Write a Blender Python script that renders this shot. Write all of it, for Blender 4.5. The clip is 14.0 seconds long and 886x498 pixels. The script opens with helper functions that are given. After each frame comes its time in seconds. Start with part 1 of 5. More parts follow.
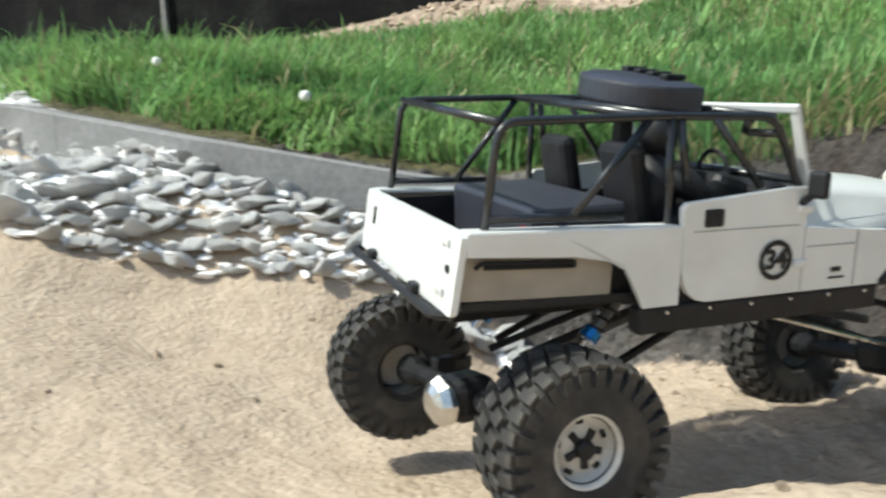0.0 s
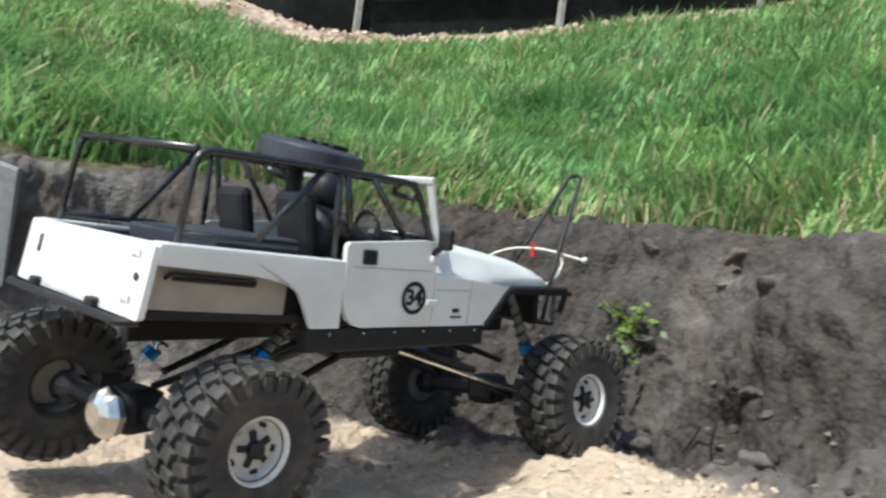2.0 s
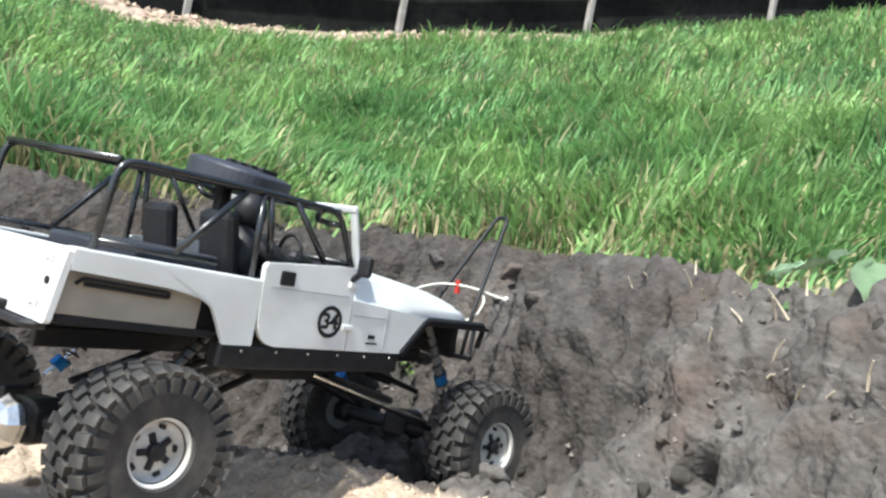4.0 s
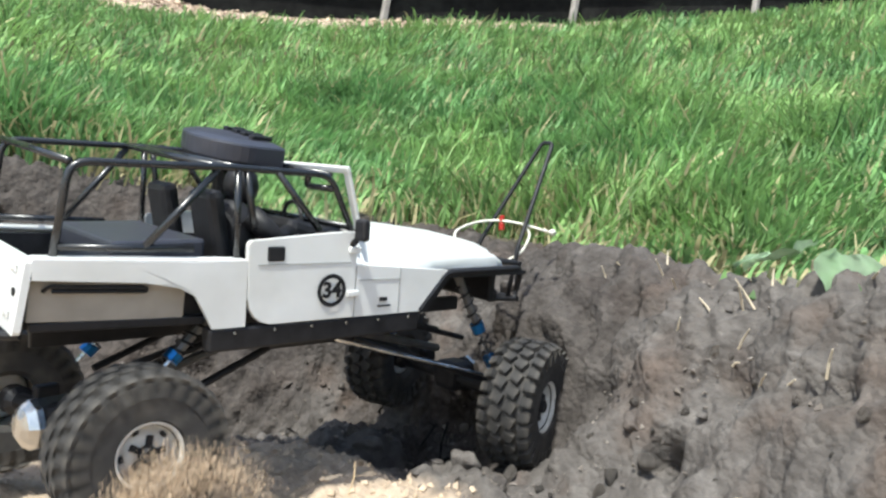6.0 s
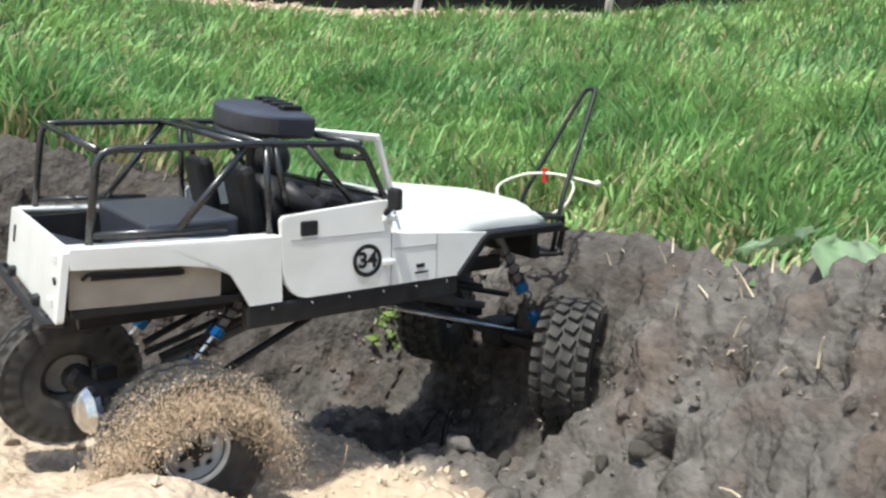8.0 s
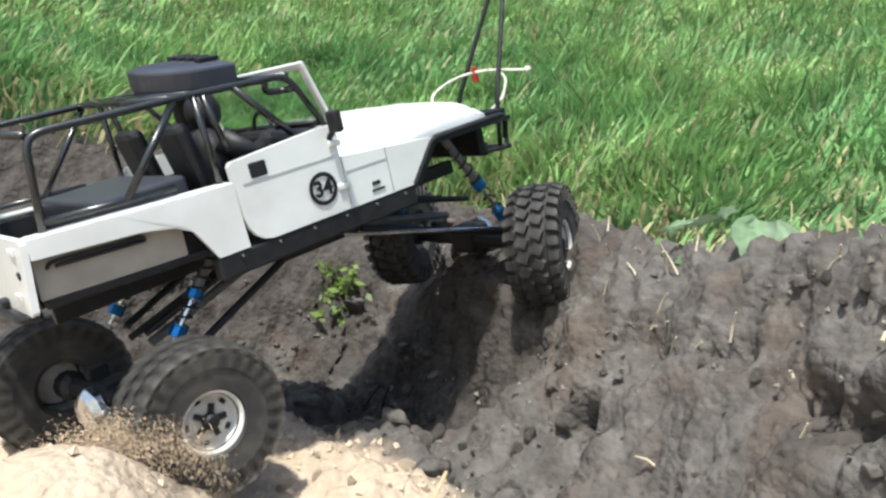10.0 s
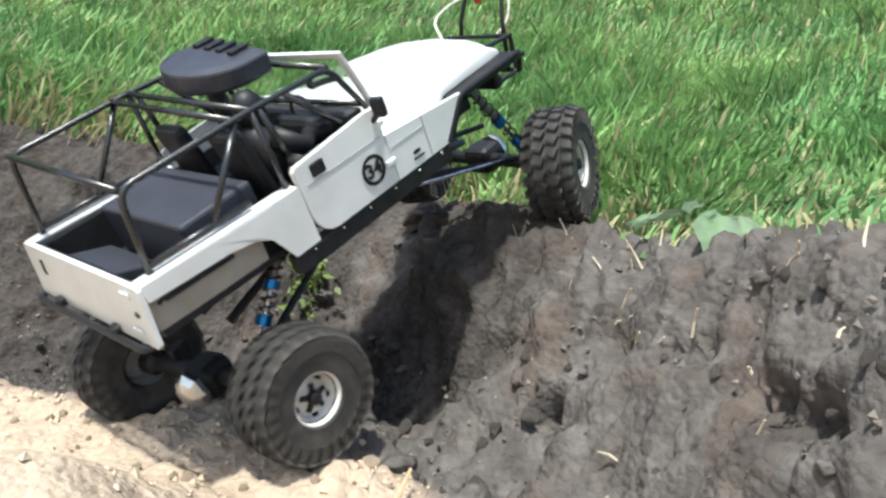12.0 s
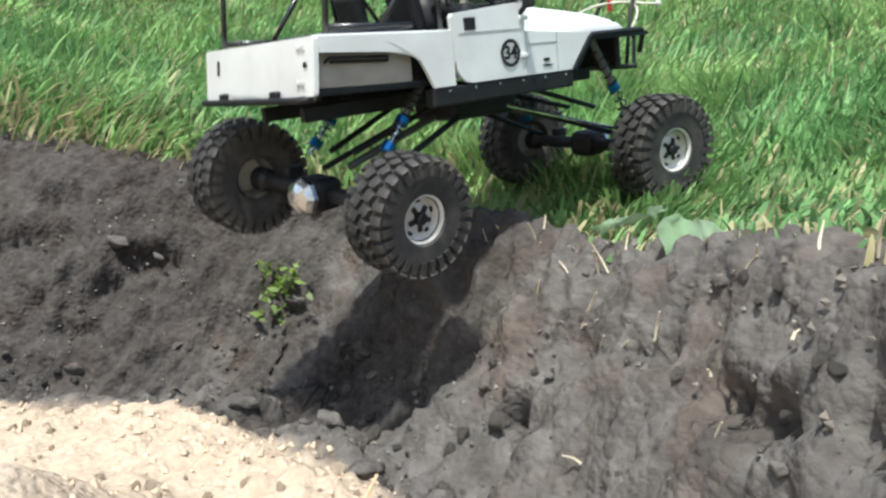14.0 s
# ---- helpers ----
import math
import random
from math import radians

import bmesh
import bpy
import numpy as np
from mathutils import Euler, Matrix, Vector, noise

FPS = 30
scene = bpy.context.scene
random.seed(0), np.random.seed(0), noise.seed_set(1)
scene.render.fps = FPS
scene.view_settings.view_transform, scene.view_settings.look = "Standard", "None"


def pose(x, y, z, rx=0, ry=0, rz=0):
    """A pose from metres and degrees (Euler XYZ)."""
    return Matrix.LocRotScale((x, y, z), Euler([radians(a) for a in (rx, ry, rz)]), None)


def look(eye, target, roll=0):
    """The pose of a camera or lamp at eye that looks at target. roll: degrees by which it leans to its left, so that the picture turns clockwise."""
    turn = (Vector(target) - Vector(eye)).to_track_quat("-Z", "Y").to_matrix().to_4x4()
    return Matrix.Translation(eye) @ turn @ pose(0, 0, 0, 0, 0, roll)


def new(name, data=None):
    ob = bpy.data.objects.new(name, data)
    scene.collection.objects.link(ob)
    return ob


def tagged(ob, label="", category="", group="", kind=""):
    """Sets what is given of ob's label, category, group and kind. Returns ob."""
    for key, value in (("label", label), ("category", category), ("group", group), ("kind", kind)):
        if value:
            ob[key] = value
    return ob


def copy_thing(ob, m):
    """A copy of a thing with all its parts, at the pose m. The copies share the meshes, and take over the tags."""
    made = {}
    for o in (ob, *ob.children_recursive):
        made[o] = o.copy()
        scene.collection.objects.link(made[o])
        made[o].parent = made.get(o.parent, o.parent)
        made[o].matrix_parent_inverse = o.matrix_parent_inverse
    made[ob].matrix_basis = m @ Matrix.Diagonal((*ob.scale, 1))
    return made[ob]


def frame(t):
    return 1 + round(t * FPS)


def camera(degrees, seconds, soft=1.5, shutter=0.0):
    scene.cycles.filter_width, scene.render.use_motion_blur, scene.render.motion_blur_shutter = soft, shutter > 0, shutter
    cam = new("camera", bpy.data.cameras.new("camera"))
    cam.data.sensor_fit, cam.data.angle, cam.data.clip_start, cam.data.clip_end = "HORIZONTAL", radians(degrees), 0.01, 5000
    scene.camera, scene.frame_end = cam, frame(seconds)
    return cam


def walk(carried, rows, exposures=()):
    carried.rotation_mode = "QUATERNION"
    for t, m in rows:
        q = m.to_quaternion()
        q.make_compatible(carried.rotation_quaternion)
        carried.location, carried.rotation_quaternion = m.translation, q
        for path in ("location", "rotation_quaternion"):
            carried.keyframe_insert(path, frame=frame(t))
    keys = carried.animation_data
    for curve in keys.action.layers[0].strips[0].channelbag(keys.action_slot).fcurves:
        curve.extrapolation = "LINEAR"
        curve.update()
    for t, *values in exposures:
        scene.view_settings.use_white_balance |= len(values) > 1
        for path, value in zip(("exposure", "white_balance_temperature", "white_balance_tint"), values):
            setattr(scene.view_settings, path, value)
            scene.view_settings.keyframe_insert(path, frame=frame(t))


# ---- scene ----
cam = camera(62.0, 14.0, soft=2.5, shutter=0.4)
PATH = [
    (0.0, pose(0.0000, 0.0000, 0.1500, 87.12, 4.59, -0.23)),
    (0.5, pose(0.0487, 0.0186, 0.1416, 87.35, -0.27, -7.89)),
    (1.0, pose(0.1160, 0.0242, 0.1466, 88.01, -3.70, -13.28)),
    (1.5, pose(0.1419, -0.0175, 0.1541, 88.60, -6.09, -18.43)),
    (2.0, pose(0.1820, -0.0447, 0.1626, 89.47, -8.09, -23.61)),
    (2.5, pose(0.2101, -0.0569, 0.1715, 90.12, -9.87, -27.70)),
    (3.0, pose(0.2299, -0.0596, 0.1763, 90.76, -11.08, -31.59)),
    (3.5, pose(0.2403, -0.0606, 0.1779, 91.27, -11.14, -34.03)),
    (4.0, pose(0.2440, -0.0635, 0.1795, 91.59, -10.56, -35.95)),
    (6.5, pose(0.2536, -0.0741, 0.1808, 90.75, -10.93, -37.04)),
    (7.0, pose(0.2629, -0.0776, 0.1797, 90.12, -10.91, -34.72)),
    (7.5, pose(0.2684, -0.0825, 0.1806, 89.92, -11.23, -34.30)),
    (8.0, pose(0.2749, -0.0882, 0.1811, 89.75, -11.45, -34.13)),
    (8.5, pose(0.2794, -0.0931, 0.1795, 89.85, -11.84, -34.62)),
    (11.0, pose(0.2913, -0.1069, 0.1857, 88.09, -12.04, -38.48)),
    (11.5, pose(0.2935, -0.1059, 0.1873, 88.10, -12.18, -38.81)),
    (12.0, pose(0.2941, -0.1054, 0.1889, 88.24, -11.89, -38.99)),
    (12.5, pose(0.2943, -0.1056, 0.1886, 88.62, -11.78, -39.33)),
    (13.0, pose(0.2970, -0.1086, 0.1889, 88.92, -11.52, -39.45)),
    (13.5, pose(0.3002, -0.1108, 0.1900, 88.91, -11.55, -39.66)),
    (14.0, pose(0.3013, -0.1114, 0.1910, 88.92, -11.63, -40.50)),
]
walk(cam, PATH, exposures=((0.0, 0.70, 6500, -1), (1.5, 0.74, 6250, 1), (2.5, 0.98, 6250, 3), (4.0, 1.22, 6250, 4), (7.5, 1.05, 6450, 3), (12.0, 1.06, 6350, 3), (14.0, 1.00, 6300, 3)))

TRUCK = [
    (0.0, 0.0216, 0.4326, -0.0033, 10.19, 1.41, 19.04, 0.0642, 0.0569),
    (0.5, 0.0833, 0.4674, -0.0162, 5.89, 0.01, 18.99, 0.0603, 0.0569),
    (1.0, 0.1636, 0.4880, -0.0214, 3.61, -2.87, 22.85, 0.0565, 0.0569),
    (1.5, 0.1943, 0.4518, -0.0181, 4.58, -2.10, 21.10, 0.0643, 0.0576),
    (2.0, 0.2209, 0.4156, -0.0138, -0.39, -1.65, 23.21, 0.0657, 0.0624),
    (2.5, 0.2528, 0.4034, -0.0101, -4.24, -0.91, 21.76, 0.0648, 0.0627),
    (3.0, 0.2926, 0.4064, -0.0035, -3.16, 1.30, 18.67, 0.0639, 0.0630),
    (3.5, 0.3314, 0.4066, -0.0050, -3.59, 1.10, 14.99, 0.0666, 0.0572),
    (4.0, 0.3370, 0.4077, -0.0024, -0.73, 0.46, 14.99, 0.0694, 0.0514),
    (6.5, 0.4001, 0.4109, -0.0003, 2.34, -13.09, 3.13, 0.0626, 0.0357),
    (7.0, 0.4198, 0.4162, 0.0046, 5.89, -15.57, 2.08, 0.0594, 0.0373),
    (7.5, 0.4137, 0.4038, 0.0045, 2.94, -14.74, 2.80, 0.0562, 0.0388),
    (8.0, 0.4111, 0.3985, 0.0069, 2.61, -14.56, 4.01, 0.0525, 0.0374),
    (8.5, 0.4123, 0.3774, 0.0030, -2.74, -15.97, 5.42, 0.0489, 0.0360),
    (11.0, 0.4920, 0.3707, 0.0224, -7.15, -34.48, 9.36, 0.0390, 0.0345),
    (11.5, 0.5071, 0.3784, 0.0265, -5.38, -36.71, 8.90, 0.0423, 0.0368),
    (12.0, 0.5472, 0.3840, 0.0371, -1.39, -40.35, 9.95, 0.0457, 0.0391),
    (12.5, 0.6251, 0.3792, 0.0376, -6.30, -45.56, 12.73, 0.0328, 0.0346),
    (13.0, 0.6665, 0.3862, 0.0810, -8.64, -40.66, 14.45, 0.0470, 0.0302),
    (13.5, 0.6298, 0.3914, 0.1275, -9.55, -29.26, 5.28, 0.0548, 0.0257),
    (14.0, 0.6293, 0.3844, 0.1681, -0.62, -22.09, 0.77, 0.0377, 0.0361),
]


# ---- world and light ----
def make_light():
    w = bpy.data.worlds.new("sky")
    scene.world = w
    w.use_nodes = True
    nt = w.node_tree
    sky = nt.nodes.new("ShaderNodeTexSky")
    sky.sky_type = "NISHITA"
    sky.sun_disc = False
    sky.sun_elevation = radians(SUN_ELEV)
    sky.sun_rotation = radians(SUN_AZ)
    sky.dust_density = 2.0
    bg = nt.nodes["Background"]
    bg.inputs["Strength"].default_value = 0.125
    nt.links.new(sky.outputs[0], bg.inputs[0])
    sun = bpy.data.lights.new("sun", "SUN")
    sun.energy = 3.3
    sun.angle = radians(2.5)
    sun.color = (1.0, 0.965, 0.91)
    ob = new("sun", sun)
    az, el = radians(SUN_AZ), radians(SUN_ELEV)
    to = Vector((math.sin(az) * math.cos(el), math.cos(az) * math.cos(el), math.sin(el)))
    ob.matrix_world = look((0, 0, 0), -to)
    ob.location = (0, 0, 6)


SUN_ELEV, SUN_AZ = 57.0, 250.0
make_light()


# ---- materials ----
def mat(name, color, rough=0.6, metal=0.0, vary=0.15, scale=60.0, bump=0.0, bump_scale=None, spec=0.5, coat=0.0, second=None, second_scale=8.0, random_island=0.0, random_object=0.0):
    """A principled material with two scales of colour variation and a fine relief."""
    m = bpy.data.materials.new(name)
    m.use_nodes = True
    nt = m.node_tree
    b = nt.nodes["Principled BSDF"]
    b.inputs["Roughness"].default_value = rough
    b.inputs["Metallic"].default_value = metal
    b.inputs["Specular IOR Level"].default_value = spec
    b.inputs["Coat Weight"].default_value = coat
    b.inputs["Coat Roughness"].default_value = 0.15
    tc = nt.nodes.new("ShaderNodeTexCoord")
    n1 = nt.nodes.new("ShaderNodeTexNoise")
    n1.inputs["Scale"].default_value = scale
    n1.inputs["Detail"].default_value = 5
    nt.links.new(tc.outputs["Object"], n1.inputs["Vector"])
    ramp = nt.nodes.new("ShaderNodeMapRange")
    ramp.inputs["To Min"].default_value = 1 - vary
    ramp.inputs["To Max"].default_value = 1 + vary
    ramp.inputs["From Min"].default_value = 0.3
    ramp.inputs["From Max"].default_value = 0.7
    nt.links.new(n1.outputs["Fac"], ramp.inputs["Value"])
    base = nt.nodes.new("ShaderNodeMix")
    base.data_type = "RGBA"
    base.inputs[6].default_value = (*color, 1)
    base.inputs[7].default_value = (*(second or color), 1)
    n2 = nt.nodes.new("ShaderNodeTexNoise")
    n2.inputs["Scale"].default_value = second_scale
    n2.inputs["Detail"].default_value = 4
    nt.links.new(tc.outputs["Object"], n2.inputs["Vector"])
    r2 = nt.nodes.new("ShaderNodeMapRange")
    r2.inputs["From Min"].default_value = 0.42
    r2.inputs["From Max"].default_value = 0.62
    nt.links.new(n2.outputs["Fac"], r2.inputs["Value"])
    nt.links.new(r2.outputs[0], base.inputs[0])
    mul = nt.nodes.new("ShaderNodeVectorMath")
    mul.operation = "SCALE"
    nt.links.new(base.outputs[2], mul.inputs[0])
    nt.links.new(ramp.outputs[0], mul.inputs["Scale"])
    last = mul
    for amount, kind in ((random_island, "ShaderNodeNewGeometry"), (random_object, "ShaderNodeObjectInfo")):
        if amount:
            g = nt.nodes.new(kind)
            rr = nt.nodes.new("ShaderNodeMapRange")
            rr.inputs["To Min"].default_value = 1 - amount
            rr.inputs["To Max"].default_value = 1 + amount
            nt.links.new(g.outputs["Random Per Island" if kind == "ShaderNodeNewGeometry" else "Random"], rr.inputs["Value"])
            mm = nt.nodes.new("ShaderNodeVectorMath")
            mm.operation = "SCALE"
            nt.links.new(last.outputs[0], mm.inputs[0])
            nt.links.new(rr.outputs[0], mm.inputs["Scale"])
            last = mm
    nt.links.new(last.outputs[0], b.inputs["Base Color"])
    if bump:
        n3 = nt.nodes.new("ShaderNodeTexNoise")
        n3.inputs["Scale"].default_value = bump_scale or scale * 3
        n3.inputs["Detail"].default_value = 8
        nt.links.new(tc.outputs["Object"], n3.inputs["Vector"])
        bp = nt.nodes.new("ShaderNodeBump")
        bp.inputs["Strength"].default_value = 1.0
        bp.inputs["Distance"].default_value = bump
        nt.links.new(n3.outputs["Fac"], bp.inputs["Height"])
        nt.links.new(bp.outputs[0], b.inputs["Normal"])
    return m


def ground_material():
    """Sand, dark soil and turf floor, laid by the two plan masks of the mesh."""
    m = bpy.data.materials.new("ground")
    m.use_nodes = True
    nt = m.node_tree
    b = nt.nodes["Principled BSDF"]
    b.inputs["Roughness"].default_value = 0.95
    b.inputs["Specular IOR Level"].default_value = 0.15
    geo = nt.nodes.new("ShaderNodeNewGeometry")

    def noise_node(scale, detail=6):
        n = nt.nodes.new("ShaderNodeTexNoise")
        n.inputs["Scale"].default_value = scale
        n.inputs["Detail"].default_value = detail
        nt.links.new(geo.outputs["Position"], n.inputs["Vector"])
        return n.outputs["Fac"]

    def ramp(fac, *stops):
        r = nt.nodes.new("ShaderNodeValToRGB")
        while len(r.color_ramp.elements) < len(stops):
            r.color_ramp.elements.new(0.5)
        for e, (p, c) in zip(r.color_ramp.elements, stops):
            e.position, e.color = p, (*c, 1)
        nt.links.new(fac, r.inputs[0])
        return r.outputs[0]

    def mix(fac, a, c):
        x = nt.nodes.new("ShaderNodeMix")
        x.data_type = "RGBA"
        nt.links.new(fac, x.inputs[0])
        nt.links.new(a, x.inputs[6])
        nt.links.new(c, x.inputs[7])
        return x.outputs[2]

    def mask(name):
        a = nt.nodes.new("ShaderNodeAttribute")
        a.attribute_name = name
        return a.outputs["Fac"]

    sand = mix(noise_node(9, 3), ramp(noise_node(140), (0.3, (0.326, 0.252, 0.184)), (0.6, (0.452, 0.360, 0.276))), ramp(noise_node(45), (0.3, (0.356, 0.278, 0.205)), (0.7, (0.492, 0.402, 0.314))))
    soil = mix(noise_node(11, 4), ramp(noise_node(90), (0.3, (0.034, 0.029, 0.026)), (0.7, (0.130, 0.118, 0.109))), ramp(noise_node(40), (0.3, (0.059, 0.053, 0.049)), (0.7, (0.182, 0.167, 0.156))))
    rust = ramp(noise_node(17, 5), (0.52, (0, 0, 0)), (0.72, (1, 1, 1)))
    soil = mix(rust, soil, ramp(noise_node(70), (0.3, (0.054, 0.041, 0.034)), (0.7, (0.136, 0.107, 0.090))))
    # dark tone for damp soil, and for shade painted into the bank
    soil = mix(mask("damp_shade"), soil, ramp(noise_node(120), (0.3, (0.018, 0.015, 0.014)), (0.7, (0.064, 0.055, 0.050))))
    turf = ramp(noise_node(60), (0.3, (0.035, 0.038, 0.016)), (0.7, (0.13, 0.115, 0.06)))
    col = mix(mask("sand"), soil, sand)
    col = mix(mask("turf"), col, turf)
    nt.links.new(col, b.inputs["Base Color"])
    # crumbs over fine grain
    crumb = nt.nodes.new("ShaderNodeTexVoronoi")
    crumb.feature = "SMOOTH_F1"
    crumb.inputs["Scale"].default_value = 170
    crumb.inputs["Smoothness"].default_value = 0.35
    nt.links.new(geo.outputs["Position"], crumb.inputs["Vector"])
    flip = nt.nodes.new("ShaderNodeMath")
    flip.operation = "MULTIPLY_ADD"
    nt.links.new(crumb.outputs["Distance"], flip.inputs[0])
    flip.inputs[1].default_value = -0.9
    nt.links.new(noise_node(230, 8), flip.inputs[2])
    bp = nt.nodes.new("ShaderNodeBump")
    bp.inputs["Distance"].default_value = 0.0026
    bp.inputs["Strength"].default_value = 0.8
    nt.links.new(flip.outputs[0], bp.inputs["Height"])
    nt.links.new(bp.outputs[0], b.inputs["Normal"])
    return m


GROUND = ground_material()
WHITE = mat("white_paint", (0.69, 0.70, 0.695), 0.36, vary=0.04, scale=30, coat=0.2, second=(0.59, 0.595, 0.58), second_scale=14)
BLACK = mat("black_plastic", (0.014, 0.014, 0.016), 0.5, vary=0.3, scale=120, bump=0.0002, spec=0.3)
SATIN = mat("satin_black", (0.036, 0.038, 0.050), 0.38, vary=0.15, scale=60)
INNER = mat("inner_panel", (0.30, 0.27, 0.23), 0.55, vary=0.12, scale=60, second=(0.22, 0.19, 0.16))
RUBBER = mat("tyre_rubber", (0.026, 0.025, 0.025), 0.8, vary=0.3, scale=110, second=(0.055, 0.050, 0.044), second_scale=40, bump=0.0003)
RIM = mat("rim_paint", (0.62, 0.61, 0.58), 0.5, vary=0.12, scale=70, second=(0.45, 0.42, 0.37), second_scale=50)
CHROME = mat("chrome", (0.66, 0.65, 0.63), 0.27, 1.0, vary=0.25, scale=60, bump=0.0012, bump_scale=90)
CAGE = mat("cage_paint", (0.016, 0.017, 0.019), 0.27, vary=0.2, scale=80, spec=0.6)
STEEL = mat("grey_steel", (0.14, 0.14, 0.14), 0.5, 0.6, vary=0.2, scale=90)
BLUE = mat("blue_anodised", (0.02, 0.16, 0.42), 0.32, 0.8, vary=0.1, scale=90)
RED = mat("red_paint", (0.45, 0.03, 0.02), 0.5, vary=0.1)
ROPE = mat("pale_rope", (0.62, 0.60, 0.52), 0.8, vary=0.2, scale=300)
GREYLINE = mat("grey_line", (0.30, 0.31, 0.31), 0.6, vary=0.05)
STONE = mat("pale_stone", (0.90, 0.885, 0.87), 0.9, vary=0.12, scale=45, second=(0.78, 0.76, 0.745), second_scale=24, bump=0.003, bump_scale=110, random_object=0.22)
CONCRETE = mat("concrete", (0.24, 0.237, 0.235), 0.9, vary=0.15, scale=120, second=(0.18, 0.177, 0.175), second_scale=6, bump=0.001, bump_scale=400)
GRASS = mat("grass_blade", (0.225, 0.365, 0.125), 0.55, vary=0.25, scale=9, second=(0.145, 0.285, 0.105), second_scale=3.0, random_island=0.5, spec=0.25)
DRY = mat("dry_grass", (0.40, 0.36, 0.20), 0.8, vary=0.2, scale=20, random_island=0.3)
WEED = mat("weed_leaf", (0.13, 0.20, 0.035), 0.5, vary=0.2, scale=40, random_island=0.3)
BROAD = mat("broad_leaf", (0.44, 0.56, 0.40), 0.6, vary=0.2, scale=60, second=(0.34, 0.47, 0.30), second_scale=30)
PETAL = mat("seed_head", (0.75, 0.76, 0.72), 0.9, vary=0.1)
MULCH = mat("mulch", (0.40, 0.31, 0.24), 0.95, vary=0.35, scale=30, second=(0.25, 0.18, 0.13), second_scale=9, bump=0.02, bump_scale=25)
CHIP = mat("wood_chip", (0.42, 0.32, 0.24), 0.95, vary=0.2, scale=40, random_island=0.55)
FABRIC = mat("black_fabric", (0.008, 0.008, 0.008), 0.9, vary=0.3, scale=30, second=(0.018, 0.018, 0.017), second_scale=3, spec=0.08)
POST = mat("fence_post", (0.30, 0.28, 0.26), 0.8, vary=0.2, scale=30)
BOARD = mat("white_board", (0.75, 0.75, 0.76), 0.6, vary=0.08, scale=12)
STRAW = mat("dry_straw", (0.50, 0.43, 0.32), 0.85, vary=0.2, scale=60)
TWIG = mat("twig", (0.45, 0.33, 0.20), 0.8, vary=0.25, scale=90)
CLOD = mat("soil_clod", (0.15, 0.132, 0.115), 0.95, vary=0.3, scale=60, second=(0.10, 0.085, 0.073), second_scale=25, bump=0.003, bump_scale=150, random_object=0.3)
GRAIN = mat("loose_sand", (0.44, 0.335, 0.235), 0.95, vary=0.2, scale=90, random_island=0.25)
SANDCLOD = mat("sand_clod", (0.60, 0.475, 0.35), 0.95, vary=0.2, scale=90, bump=0.002, bump_scale=200, random_object=0.15)
GLASS = mat("clear_pane", (0.9, 0.95, 0.95), 0.05, vary=0.0)


def clear_pane():
    b = GLASS.node_tree.nodes["Principled BSDF"]
    b.inputs["Transmission Weight"].default_value = 1.0
    b.inputs["IOR"].default_value = 1.1


clear_pane()


def translucent(m, amount):
    """Lets light through thin leaves."""
    nt = m.node_tree
    b = nt.nodes["Principled BSDF"]
    t = nt.nodes.new("ShaderNodeBsdfTranslucent")
    src = b.inputs["Base Color"].links[0].from_socket
    nt.links.new(src, t.inputs["Color"])
    mix = nt.nodes.new("ShaderNodeMixShader")
    mix.inputs[0].default_value = amount
    nt.links.new(b.outputs[0], mix.inputs[1])
    nt.links.new(t.outputs[0], mix.inputs[2])
    nt.links.new(mix.outputs[0], nt.nodes["Material Output"].inputs["Surface"])


for leafy, amount in ((GRASS, 0.35), (WEED, 0.35), (BROAD, 0.5), (DRY, 0.35)):
    translucent(leafy, amount)


# ---- mesh helpers ----
def mesh_of(name, bm, material, smooth=False):
    me = bpy.data.meshes.new(name)
    bmesh.ops.recalc_face_normals(bm, faces=bm.faces)
    bm.to_mesh(me)
    bm.free()
    me.materials.append(material)
    if smooth:
        me.polygons.foreach_set("use_smooth", [True] * len(me.polygons))
    return me


def part(name, bm, material, parent, label="", smooth=False):
    ob = new(name, mesh_of(name, bm, material, smooth))
    ob.parent = parent
    if label:
        ob["label"] = label
    return ob


def thing(name, bm, material, label, category, smooth=False, group="", kind=""):
    return tagged(new(name, mesh_of(name, bm, material, smooth)), label, category, group, kind)


def box(bm, c, size, rot=None, bevel=0.0):
    """A box with bevelled edges."""
    r = bmesh.ops.create_cube(bm, size=1)
    vs = r["verts"]
    bmesh.ops.scale(bm, vec=size, verts=vs)
    if bevel:
        es = list({e for v in vs for e in v.link_edges})
        out = bmesh.ops.bevel(bm, geom=es, offset=bevel, segments=2, affect="EDGES", profile=0.5)
        vs = list({v for f in out["faces"] for v in f.verts} | {v for v in vs if v.is_valid})
    m = Matrix.Translation(c) @ (rot.to_4x4() if rot else Matrix())
    bmesh.ops.transform(bm, matrix=m, verts=vs)
    return vs


